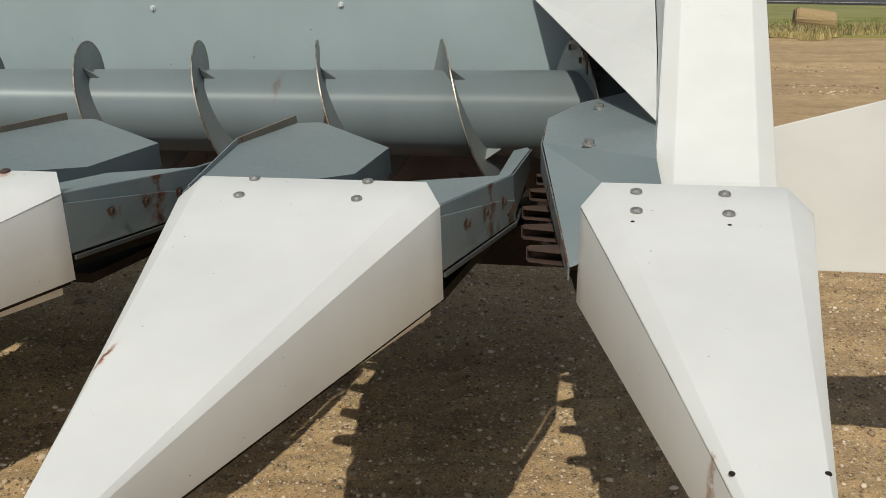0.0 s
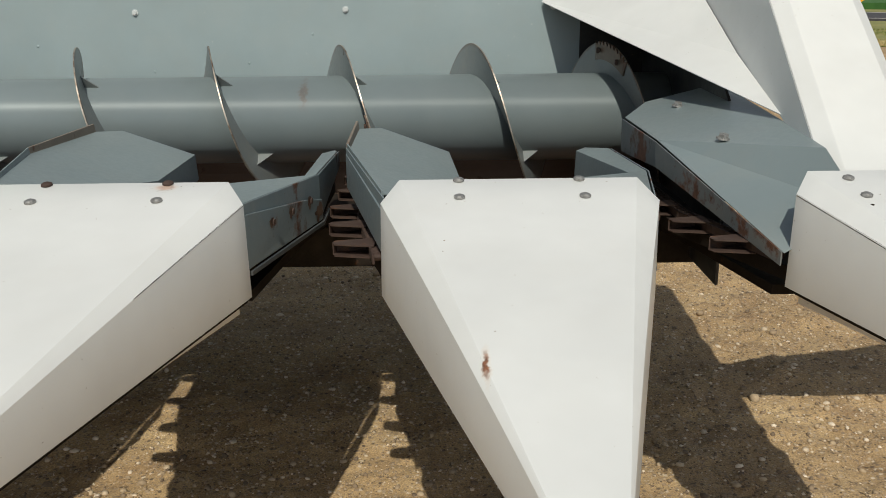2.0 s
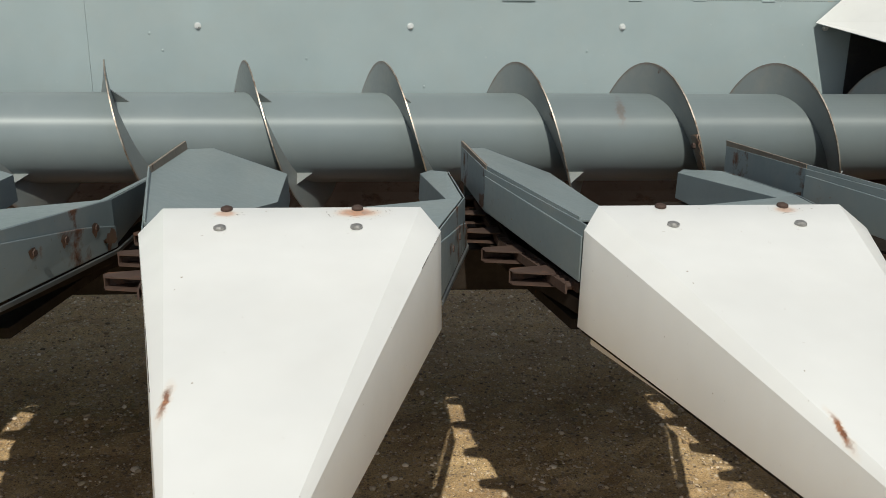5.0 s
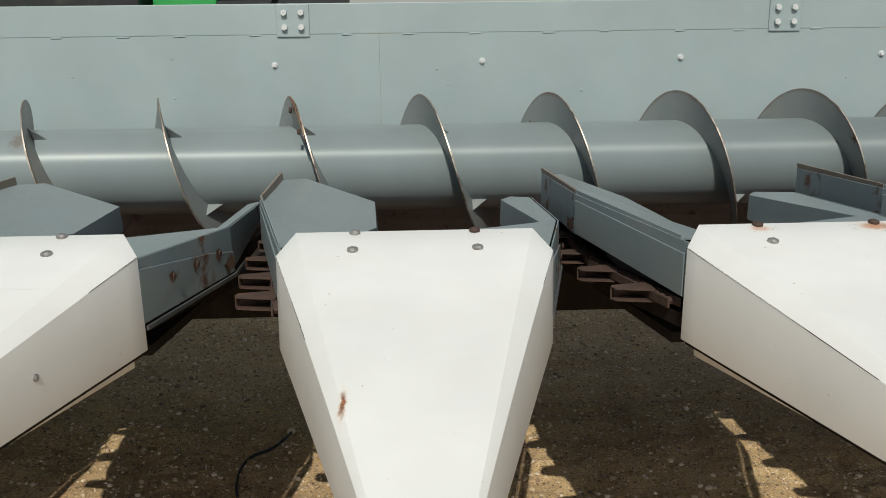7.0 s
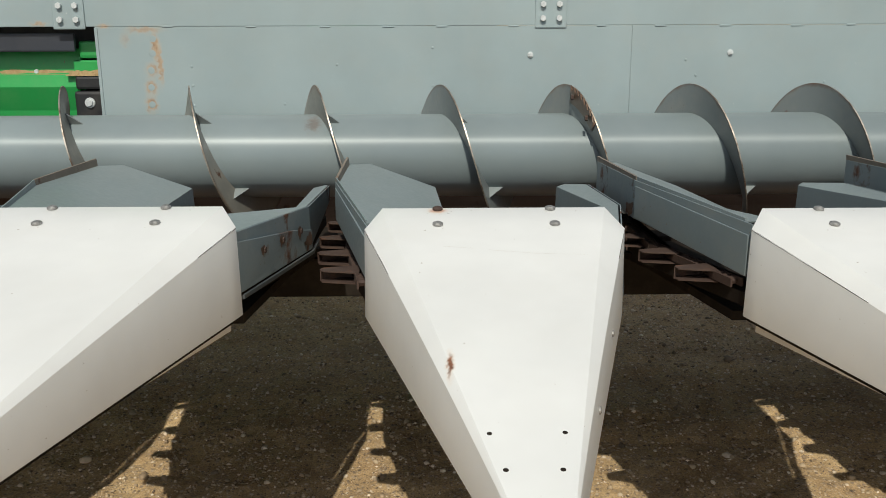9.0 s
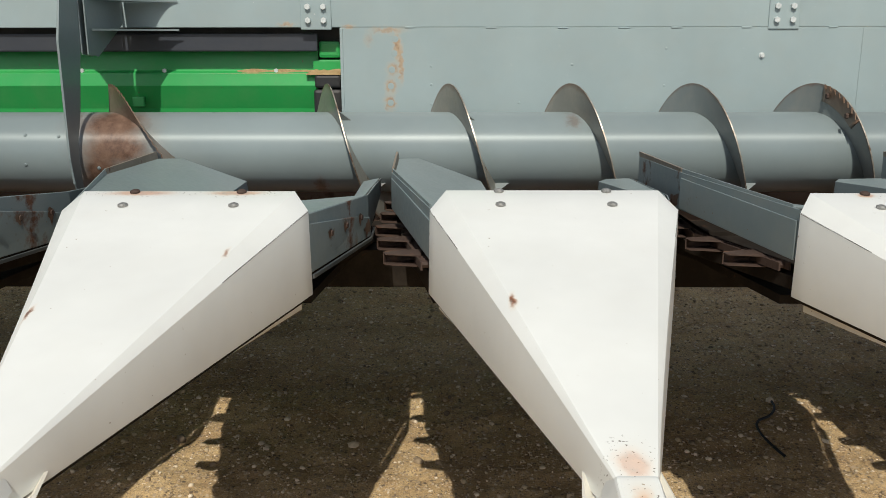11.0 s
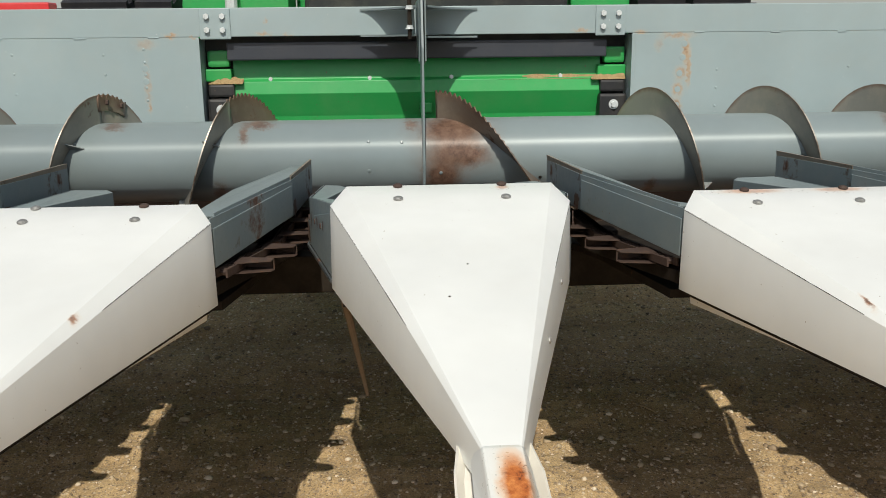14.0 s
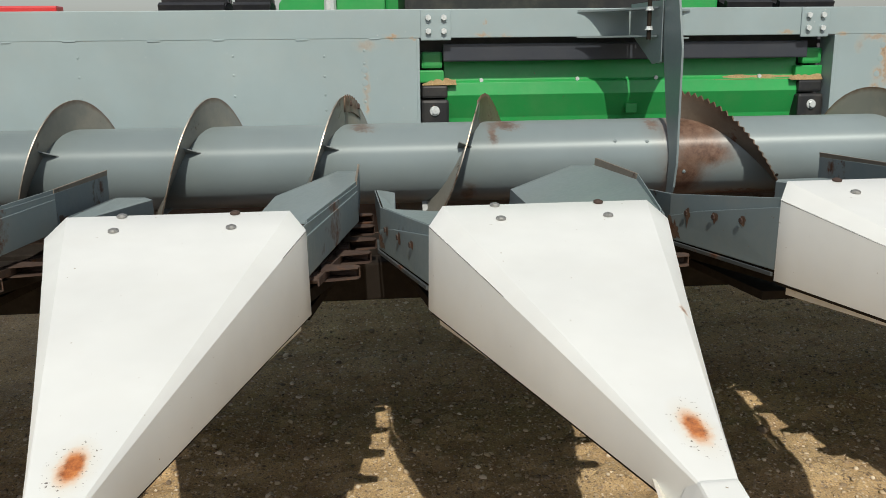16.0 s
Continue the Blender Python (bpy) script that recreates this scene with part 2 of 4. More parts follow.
def stained(name, stains, source=None, upright=False, bare=False):
    """Paint with rust spots and runs: each stain is x, y (or z on upright sheets), half width, half length and strength."""
    m = (source or WHITE).copy()
    m.name = name
    b = next(n for n in m.node_tree.nodes if n.type == "BSDF_PRINCIPLED")
    col = b.inputs["Base Color"].links[0].from_socket
    co = m.node_tree.nodes.new("ShaderNodeTexCoord")
    warp = noise_tex(m, 45.0, 6.0, 0.7)
    add = m.node_tree.nodes.new("ShaderNodeMix")
    add.data_type, add.blend_type = "RGBA", "LINEAR_LIGHT"
    add.inputs["Factor"].default_value = 0.03 if upright else 0.010
    link(m, co.outputs["Object"], add.inputs[6])
    link(m, warp.outputs["Color"], add.inputs[7])
    rc = ramp(m, noise_tex(m, 70.0, 8.0, 0.75).outputs["Fac"], [(0.32, (0.045, 0.018, 0.010)), (0.52, (0.22, 0.075, 0.025)), (0.72, (0.50, 0.22, 0.08))])
    tan = ramp(m, noise_tex(m, 50.0, 8.0, 0.75).outputs["Fac"], [(0.32, (0.17, 0.075, 0.035)), (0.5, (0.38, 0.25, 0.14)), (0.7, (0.48, 0.38, 0.27))])
    orange = ramp(m, noise_tex(m, 60.0, 8.0, 0.75).outputs["Fac"], [(0.34, (0.08, 0.026, 0.014)), (0.48, (0.40, 0.115, 0.028)), (0.68, (0.64, 0.25, 0.07))])
    rust = ramp(m, noise_tex(m, 28.0, 8.0, 0.75).outputs["Fac"], [(0.32, (0.07, 0.038, 0.026)), (0.52, (0.16, 0.095, 0.066)), (0.72, (0.25, 0.165, 0.12))])
    for x, y, rx, ry, power in stains:
        mp = m.node_tree.nodes.new("ShaderNodeMapping")
        mp.inputs["Location"].default_value = (-x / rx, 0, -y / ry) if upright else (-x / rx, -y / ry, 0)
        mp.inputs["Scale"].default_value = (1 / rx, 0, 1 / ry) if upright else (1 / rx, 1 / ry, 0)
        link(m, add.outputs[2], mp.inputs["Vector"])
        g = m.node_tree.nodes.new("ShaderNodeVectorMath")
        g.operation = "LENGTH"
        link(m, mp.outputs["Vector"], g.inputs[0])
        half_d = m.node_tree.nodes.new("ShaderNodeMath")
        half_d.operation = "MULTIPLY"
        half_d.inputs[1].default_value = 0.5
        link(m, g.outputs["Value"], half_d.inputs[0])
        halo = ramp(m, half_d.outputs[0], [(0.25, (0.28 * power,) * 3), (0.7, (0.0,) * 3)])
        core = ramp(m, g.outputs["Value"], [(0.55 if rx > 0.012 and not upright else 0.35, (power * (0.9 if upright else 1.0),) * 3), (0.95, (0.0,) * 3)])
        if rx > 0.012 and not upright:
            ring = ramp(m, half_d.outputs[0], [(0.30, (0.75 * power,) * 3), (0.62, (0.0,) * 3)])
            wide = ramp(m, half_d.outputs[0], [(0.45, (0.34 * power,) * 3), (1.0, (0.0,) * 3)])
            spots = ramp(m, noise_tex(m, 210.0, 3.0, 0.5).outputs["Fac"], [(0.655, (0, 0, 0)), (0.67, (1, 1, 1))])
            col = mix(m, wide.outputs[0], col, (0.62, 0.54, 0.40))
            col = mix(m, ring.outputs[0], col, (0.66, 0.30, 0.10))
            near = ramp(m, half_d.outputs[0], [(0.75, (0.9,) * 3), (1.0, (0.0,) * 3)])
            col = mix(m, mix(m, 1.0, spots.outputs[0], near.outputs[0], "MULTIPLY"), col, (0.10, 0.085, 0.07))
        col = mix(m, halo.outputs[0], col, (0.22, 0.15, 0.11) if bare else (0.66, 0.42, 0.20))
        col = mix(m, core.outputs[0], col, (rust if bare else tan if upright else orange if rx > 0.012 else rc).outputs[0])
    link(m, col, b.inputs["Base Color"])
    return m


HOSE = [(2.581, 1.505), (2.561, 1.417), (2.522, 1.352), (2.466, 1.315), (2.442, 1.239), (2.446, 1.122), (2.465, 1.031)]
STRAW = [(2.46, 2.40), (2.56, 2.52), (2.52, 2.47), (0.85, 1.36), (3.2, 1.9), (4.1, 1.7), (1.1, 1.2), (-0.3, 1.3)]
GROUND = ground_material()
GRASS = field_material("dry_grass", (0.13, 0.16, 0.045), (0.33, 0.30, 0.11), 1.2, (0.3, 1.0, 1.0))
CROP = field_material("green_crop", (0.03, 0.10, 0.02), (0.06, 0.17, 0.035), 0.3, (0.2, 3.0, 1.0))
ASPHALT = field_material("asphalt", (0.045, 0.045, 0.05), (0.075, 0.072, 0.075), 3.0)


def stone_material():
    m, b = base("pebbles", 0.85)
    g = m.node_tree.nodes.new("ShaderNodeNewGeometry")
    r = ramp(m, g.outputs["Random Per Island"], [(0.0, (0.17, 0.125, 0.085)), (0.3, (0.355, 0.262, 0.160)), (0.75, (0.53, 0.415, 0.268)), (1.0, (0.82, 0.71, 0.55))])
    n = noise_tex(m, 90.0, 4.0)
    tone = ramp(m, n.outputs["Fac"], [(0.3, (0.8, 0.8, 0.8)), (0.7, (1.1, 1.1, 1.1))])
    link(m, mix(m, 1.0, r.outputs[0], tone.outputs[0], "MULTIPLY"), b.inputs["Base Color"])
    return m


PEBBLE = stone_material()


# ---------------------------------------------------------------- building helpers
def place(ob, parent):
    if parent:
        ob.parent = parent
    return ob


def mesh(name, verts, faces, material, parent=None, label="", thick=0.0, bevel=0.0, smooth=False):
    """One mesh object; thick gives a sheet its thickness, bevel rounds its edges."""
    me = bpy.data.meshes.new(name)
    me.from_pydata([tuple(v) for v in verts], [], faces)
    me.validate()
    bm = bmesh.new()
    bm.from_mesh(me)
    bmesh.ops.recalc_face_normals(bm, faces=bm.faces)
    if thick:
        bmesh.ops.solidify(bm, geom=bm.faces[:], thickness=thick)
    if bevel:
        edges = [e for e in bm.edges if len(e.link_faces) == 2 and e.calc_face_angle(0) > 0.25]
        bmesh.ops.bevel(bm, geom=edges, offset=bevel, segments=2, profile=0.6, affect="EDGES", clamp_overlap=True)
    bmesh.ops.recalc_face_normals(bm, faces=bm.faces)
    bm.to_mesh(me)
    bm.free()
    if smooth:
        me.polygons.foreach_set("use_smooth", [True] * len(me.polygons))
        me.set_sharp_from_angle(angle=0.42)
    me.materials.append(material)
    ob = place(new(name, me), parent)
    if label:
        ob["label"] = label
    return ob


def part(name, bm, material, parent, label="", smooth=False):
    me = bpy.data.meshes.new(name)
    bm.to_mesh(me)
    bm.free()
    if smooth:
        me.polygons.foreach_set("use_smooth", [True] * len(me.polygons))
    me.materials.append(material)
    ob = place(new(name, me), parent)
    if label:
        ob["label"] = label
    return ob


def box_bm(lo, hi, bevel=0.0):
    bm = bmesh.new()
    m = Matrix.Translation([(a + b) / 2 for a, b in zip(lo, hi)]) @ Matrix.Diagonal([*(b - a for a, b in zip(lo, hi)), 1])
    bmesh.ops.create_cube(bm, size=1, matrix=m)
    if bevel:
        bmesh.ops.bevel(bm, geom=bm.edges[:], offset=bevel, segments=2, profile=0.6, affect="EDGES")
    return bm


def box(name, lo, hi, material, parent=None, bevel=0.003, label=""):
    return part(name, box_bm(lo, hi, bevel), material, parent, label)


def prism(name, outline, lo, hi, axis, material, parent=None, bevel=0.0, label=""):
    """An outline in the other two axes, drawn out from lo to hi along axis."""
    def p(a, b, c):
        return {"x": (c, a, b), "y": (a, c, b), "z": (a, b, c)}[axis]
    n = len(outline)
    verts = [p(a, b, lo) for a, b in outline] + [p(a, b, hi) for a, b in outline]
    faces = [list(range(n)), list(range(2 * n - 1, n - 1, -1))] + [[i, (i + 1) % n, n + (i + 1) % n, n + i] for i in range(n)]
    return mesh(name, verts, faces, material, parent, label, bevel=bevel)


def rod(name, a, b, r, material, parent=None, segments=14, label="", r2=None):
    a, b = Vector(a), Vector(b)
    bm = bmesh.new()
    q = (b - a).to_track_quat("Z", "Y").to_matrix().to_4x4()
    bmesh.ops.create_cone(bm, cap_ends=True, segments=segments, radius1=r, radius2=r if r2 is None else r2, depth=(b - a).length,
                          matrix=Matrix.Translation((a + b) / 2) @ q)
    return part(name, bm, material, parent, label, False)


def hex_bolt(name, at, normal, material, parent, r=0.012, h=0.008, washer=0.018):
    """A hexagon head on a round washer."""
    bm = bmesh.new()
    q = Matrix.Translation(at) @ Vector(normal).to_track_quat("Z", "Y").to_matrix().to_4x4()
    if washer:
        bmesh.ops.create_cone(bm, cap_ends=True, segments=14, radius1=washer, radius2=washer * 0.94, depth=0.004, matrix=q @ Matrix.Translation((0, 0, 0.002)))
    bmesh.ops.create_cone(bm, cap_ends=True, segments=6, radius1=r, radius2=r * 0.93, depth=h, matrix=q @ Matrix.Translation((0, 0, 0.004 + h / 2)))
    return part(name, bm, material, parent)


def round_bolt(name, at, normal, material, parent, r=0.012, h=0.006):
    """A low domed head."""
    bm = bmesh.new()
    q = Matrix.Translation(at) @ Vector(normal).to_track_quat("Z", "Y").to_matrix().to_4x4()
    bmesh.ops.create_cone(bm, cap_ends=True, segments=14, radius1=r, radius2=r * 0.96, depth=h * 0.6, matrix=q @ Matrix.Translation((0, 0, h * 0.3)))
    bmesh.ops.create_cone(bm, cap_ends=True, segments=14, radius1=r * 0.9, radius2=r * 0.5, depth=h * 0.5, matrix=q @ Matrix.Translation((0, 0, h * 0.85)))
    return part(name, bm, material, parent)


def empty(name, at, label, category, group="", kind=""):
    ob = new(name)
    ob.empty_display_size = 0.1
    ob.location = at
    return tagged(ob, label, category, group, kind)


R = 0.762                                  # the row spacing
LEFT_END = -3.6


def sx(k):
    return (8 - k) * R


# ---------------------------------------------------------------- ground and distance
def ground_z(x, y):
    near = max(0.0, 1 - max(abs(x - 2) / 9, abs(y - 1) / 6))
    ruts = 0.022 * math.sin(y * 9 + 0.6 * x) * noise.noise((x * 0.5, y * 0.5, 3.0))
    return (0.014 * noise.noise((x * 1.7, y * 1.7, 0.0)) + 0.019 * noise.noise((x * 7, y * 7, 4.0)) + 0.012 * noise.noise((x * 17, y * 17, 8.0)) + ruts) * min(1, 2 * near)


xs = sorted(set([-1500, -400, -120, -40, -14] + list(np.linspace(-7, 11, 460)) + [18, 45, 120, 400, 1500]))
ys = sorted(set([-1500, -400, -100, -30, -10] + list(np.linspace(-4, 7, 290)) + [12, 20, 60, 200, 700, 3000]))
gv = [(x, y, ground_z(x, y)) for y in ys for x in xs]
gn = len(xs)
gf = [(j * gn + i, j * gn + i + 1, (j + 1) * gn + i + 1, (j + 1) * gn + i) for j in range(len(ys) - 1) for i in range(gn - 1)]
gm = bpy.data.meshes.new("ground")
gm.from_pydata(gv, [], gf)
gm.materials.append(GROUND)
tagged(new("ground", gm), "tan packed dirt and gravel yard", "ground", kind="structure")


def strip(name, pts, z, material, label, cat):
    me = bpy.data.meshes.new(name)
    n = len(pts)
    me.from_pydata([(x, y, z) for x, y in pts] + [(x, y, z - 0.3) for x, y in pts], [],
                   [list(range(n))] + [[i, i + n, (i + 1) % n + n, (i + 1) % n] for i in range(n)])
    me.materials.append(material)
    return tagged(new(name, me), label, cat, kind="structure")


strip("grass_verge", [(-300, 20.6), (8.0, 19.2), (13.5, 17.9), (300, 17.4), (300, 400), (-300, 400)], 0.05, GRASS, "dry yellow and green roadside grass", "grass")
dv, nv = Vector((0.743, -0.669)), Vector((0.669, 0.743))
rp = Vector((16.0, 32.5))
strip("road", [rp - dv * 120, rp + dv * 120, rp + dv * 120 + nv * 6.4, rp - dv * 120 + nv * 6.4], 0.12, ASPHALT, "dark asphalt country road", "road")
for q in (0.35, 5.9):
    strip("road_line", [rp + nv * q - dv * 118, rp + nv * q + dv * 118, rp + nv * (q + 0.14) + dv * 118, rp + nv * (q + 0.14) - dv * 118], 0.125,
          WHITE_OLD, "white painted edge line on the road", "road line")
cp = rp + nv * 12
strip("crop_field", [cp - dv * 300, cp + dv * 300, cp + dv * 300 + nv * 900, cp - dv * 300 + nv * 900], 0.35, CROP, "green crop field beyond the road", "field")


# ---------------------------------------------------------------- header back wall and frame
WY = 1.835
frame_ob = empty("header_back_frame", (0, WY, 0), "grey painted steel back frame of the corn header", "machine frame")


def fr(name, lo, hi, mat, bevel=0.003, label="", parent=None):
    b = (0, WY, 0)
    return box(name, [a - c for a, c in zip(lo, b)], [a - c for a, c in zip(hi, b)], mat, parent or frame_ob, bevel, label)


OPEN_X0, OPEN_X1 = -0.876, 0.872
WALL_STAINED = stained("grey_wall_paint_stained", [(1.098, 1.37, 0.016, 0.060, 0.9), (1.078, 1.281, 0.026, 0.028, 0.8), (1.072, 1.216, 0.026, 0.030, 0.85), (1.066, 1.150, 0.024, 0.035, 0.8), (1.06, 1.435, 0.07, 0.014, 0.6),
                                                        (1.112, 1.30, 0.010, 0.08, 0.8),
                                                        (0.985, 1.40, 0.02, 0.03, 0.3), (-1.085, 1.42, 0.045, 0.022, 0.35), (-1.088, 1.26, 0.013, 0.10, 0.4), (-1.086, 1.17, 0.010, 0.02, 0.7),
                                                        (-0.985, 1.449, 0.026, 0.011, 0.9), (-0.90, 1.447, 0.018, 0.007, 0.6), (-0.62, 1.456, 0.03, 0.009, 0.8), (-0.52, 1.452, 0.02, 0.006, 0.6),
                                                        (0.905, 1.447, 0.03, 0.008, 0.7), (0.66, 1.456, 0.035, 0.009, 0.7), (-0.61, 1.505, 0.008, 0.012, 0.5)], GREY_WALL, True)
# wall sheets either side of the feeder opening, with butt seams
for x0, x1 in ((LEFT_END, OPEN_X0), (OPEN_X1, 2.9354), (2.9362, 6.05)):
    fr("wall_panel", (x0, WY, 0.70), (x1, WY + 0.006, 1.4450), WALL_STAINED, 0.0004)
# unseen skirt and tube, added under the trough to block light from behind
fr("rear_light_block", (LEFT_END, WY, 0.47), (6.05, WY + 0.006, 0.699), IRON, 0.001)
fr("rear_light_bar", (LEFT_END, WY + 0.007, 0.41), (6.05, WY + 0.13, 0.53), IRON, 0.01)
# top beam
fr("top_beam", (LEFT_END, WY + 0.001, 1.4456), (6.05, WY + 0.13, 1.557), WALL_STAINED, 0.003)
# added black sheet that stands for the shade at the trough end
fr("end_shade_panel", (5.72, WY - 0.006, 0.72), (6.04, WY - 0.001, 1.54), BLACK, 0.001, "black sheet for the shade at the end of the trough")
# welds along the joint of beam and wall
random.seed(4)
wx = LEFT_END + 0.1
while wx < 6.0:
    if not OPEN_X0 - 0.03 < wx < OPEN_X1:
        ln = random.uniform(0.03, 0.05)
        wz = 1.444 + random.uniform(-0.002, 0.002)
        rod("weld_bead", (wx - ln / 2, 0.0, wz), (wx + ln / 2, 0.0, wz), 0.0036, GREY_WALL, frame_ob, 6, r2=0.003)
    wx += random.uniform(0.2, 0.34)
# flanges at the sides of the opening
for x in (OPEN_X0 - 0.004, OPEN_X1 + 0.004):
    fr("opening_flange", (x - 0.006, WY - 0.004, 0.80), (x + 0.006, WY + 0.11, 1.442), GREY_WALL, 0.002)
# bolt plates under the beam
for cx in (-2.65, -0.808, 0.778, 2.62, 4.465):
    p = fr("bracket_plate", (cx - 0.061, WY - 0.006, 1.436), (cx + 0.061, WY + 0.0028, 1.556), GREY_WALL, 0.004)
    for dx in (-0.031, 0.031):
        for dz in (1.472, 1.524):
            hex_bolt("bolt", (cx + dx, -0.006, dz), (0, -1, 0), ZINC, p, r=0.0125, h=0.009, washer=0.0)
# round bolts of the wall
for x, z in ((2.544, 1.335), (3.321, 1.341), (4.075, 1.345), (4.851, 1.349), (5.62, 1.352)):
    hex_bolt("wall_bolt", (x, 0, z), (0, -1, 0), ZINC, frame_ob, r=0.008, h=0.006, washer=0.012)
# rivet columns at the left wall and rusty weld columns beside the opening
for x, zs in ((-1.094, (1.400, 1.35, 1.301, 1.25, 1.20)), (-1.252, (1.38, 1.303, 1.23, 1.17)), (-1.605, (1.384, 1.31, 1.23)), (-2.187, (1.384, 1.31, 1.23)),
              (1.232, (1.295, 1.222, 1.145)), (1.585, (1.15,)), (1.794, (1.301,)), (2.165, (1.363, 1.218)), (3.15, (1.314,)), (3.192, (1.255,)), (3.70, (1.228,)), (4.125, (1.13,)), (4.482, (1.159,)), (4.725, (1.262,))):
    for z in zs:
        round_bolt("rivet", (x, 0, z), (0, -1, 0), GREY_WALL, frame_ob, 0.0055, 0.0018)
for x, z in ((1.085, 1.345), (1.075, 1.281), (1.070, 1.216), (1.068, 1.150), (1.09, 1.40), (-1.094, 1.325), (-1.094, 1.275)):
    round_bolt("plug_weld", (x, 0, z), (0, -1, 0), GREY_WALL, frame_ob, 0.013, 0.0007)


# ---------------------------------------------------------------- trough and gear beam
AY, AZ, AR, FR = 1.503, 0.994, 0.147, 0.25
tp = [(WY - AY, 1.0)]
for i in range(1, 12):
    a = radians(-8 - i * 11.0)
    tp.append((math.cos(a) * 0.285, AZ + math.sin(a) * 0.285))
tv = [(x, y + AY - WY, z) for x in (LEFT_END, 6.0) for y, z in tp]
n = len(tp)
mesh("auger_trough", tv, [(i, i + 1, n + i + 1, n + i) for i in range(n - 1)], TROUGH, frame_ob, "rusty trough under the auger", thick=0.004)
# ledge and beam get the shade under the auger from their near-black colour
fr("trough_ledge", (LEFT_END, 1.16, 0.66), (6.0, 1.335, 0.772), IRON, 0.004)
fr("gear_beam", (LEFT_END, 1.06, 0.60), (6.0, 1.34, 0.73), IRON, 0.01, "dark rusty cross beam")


# ---------------------------------------------------------------- auger
auger = empty("cross_auger", (0, AY, AZ), "grey painted cross auger with worn steel flighting", "auger")
TUBE_END = 5.98


def tube(name, x0, x1, r, mat, seg=64, nx=2):
    bm = bmesh.new()
    bmesh.ops.create_cone(bm, cap_ends=True, segments=seg, radius1=r, radius2=r, depth=x1 - x0,
                          matrix=Matrix.Translation(((x0 + x1) / 2, 0, 0)) @ Matrix.Rotation(radians(90), 4, "Y"))
    for f in bm.faces:
        f.smooth = len(f.verts) == 4
    return part(name, bm, mat, auger)


AUGER_RUSTED = stained("auger_paint_rusted", [(0.10, 0.11, 0.15, 0.065, 1.3), (0.12, 0.03, 0.15, 0.07, 1.3), (0.06, -0.06, 0.09, 0.10, 1.3), (0.30, -0.138, 0.24, 0.022, 1.1),
                                              (-0.60, 0.137, 0.07, 0.016, 0.9), (-0.652, 0.105, 0.020, 0.040, 0.8), (-0.74, -0.10, 0.035, 0.05, 0.8), (-1.12, 0.137, 0.05, 0.014, 0.7),
                                              (0.84, -0.11, 0.03, 0.04, 0.8), (1.75, 0.12, 0.03, 0.03, 0.5), (4.745, 0.10, 0.014, 0.05, 0.45), (-0.05, 0.13, 0.03, 0.02, 0.8)], AUGER, True, True)
tube("tube", LEFT_END, TUBE_END, AR, AUGER_RUSTED)


def flight(x_top, turns0, turns1, hand, mat, pitch=0.444, teeth=False, r1=FR, name="flighting", r0=0.143):
    """A helical blade. x_top: where it passes the top; turns are counted from there, towards the front."""
    steps = max(8, int((turns1 - turns0) * (130 if teeth else 56)))
    verts, faces = [], []
    for i in range(steps + 1):
        u = turns0 + (turns1 - turns0) * i / steps
        a = radians(90) + u * 2 * math.pi              # top, then towards the front
        x = x_top + hand * pitch * u
        ca, sa = math.cos(a), math.sin(a)
        ro = r1 - (0.016 if teeth and i % 2 else 0.0)
        for r, dx in ((r0, -0.003), (ro, -0.0022), (ro, 0.0022), (r0, 0.003)):
            verts.append((x + dx, r * ca, r * sa))
    for i in range(steps):
        a, b = 4 * i, 4 * i + 4
        for j in range(4):
            faces.append((a + j, a + (j + 1) % 4, b + (j + 1) % 4, b + j))
    faces += [(0, 1, 2, 3), tuple(4 * steps + j for j in (3, 2, 1, 0))]
    ob = mesh(name, verts, faces, mat, auger)
    me = ob.data
    me.polygons.foreach_set("use_smooth", [True] * len(me.polygons))
    if not teeth:                                                   # the rim is rubbed bright
        me.materials.append(RIM)
        me.polygons.foreach_set("material_index", [1 if i < 4 * steps and i % 4 == 1 else 0 for i in range(len(me.polygons))])
    sharp = me.attributes.new("sharp_edge", "BOOLEAN", "EDGE")      # the blade's long edges stay crisp
    sharp.data.foreach_set("value", [abs(e.vertices[0] - e.vertices[1]) == 4 for e in me.edges])
    return ob


def gusset(x, u, hand, pitch=0.444, size=0.05):
    """A small triangular stay between blade and tube."""
    a = radians(90) + u * 2 * math.pi
    xx = x + hand * pitch * u
    ra, rt = Vector((0, math.cos(a), math.sin(a))), Vector((0, -math.sin(a), math.cos(a)))
    o = Vector((xx, 0, 0))
    p = [o + ra * AR, o + ra * (AR + size), o + ra * AR + Vector((size * 1.05, 0, 0))]
    mesh("gusset", [*p, *(q + rt * 0.004 for q in p)], [(0, 1, 2), (5, 4, 3), (0, 1, 4, 3), (1, 2, 5, 4), (2, 0, 3, 5)], FLIGHT, auger)


x_r, x_l, PITCH, PITCH_L = 0.862, -1.177, 0.4445, 0.4725
nturn = int((TUBE_END - x_r) / PITCH)
flight(x_r, -0.30, 2.65, 1, FLIGHT_TAN, pitch=PITCH)
flight(x_r, 2.65, nturn + 0.45, 1, FLIGHT, pitch=PITCH)
flight(x_l, 0.0, 5.1, -1, FLIGHT_TAN, pitch=PITCH_L)
flight(-0.668, 0.06, 1.0, -1, FLIGHT_TAN, pitch=0.509)
for i in range(0, nturn + 1):
    for u in (i + 0.085, i + 0.365, i + 0.70):
        gusset(x_r, u, 1, PITCH)
for i in range(-1, 5):
    for u in (i + 0.17, i + 0.43):
        gusset(x_l, u, -1, PITCH_L)
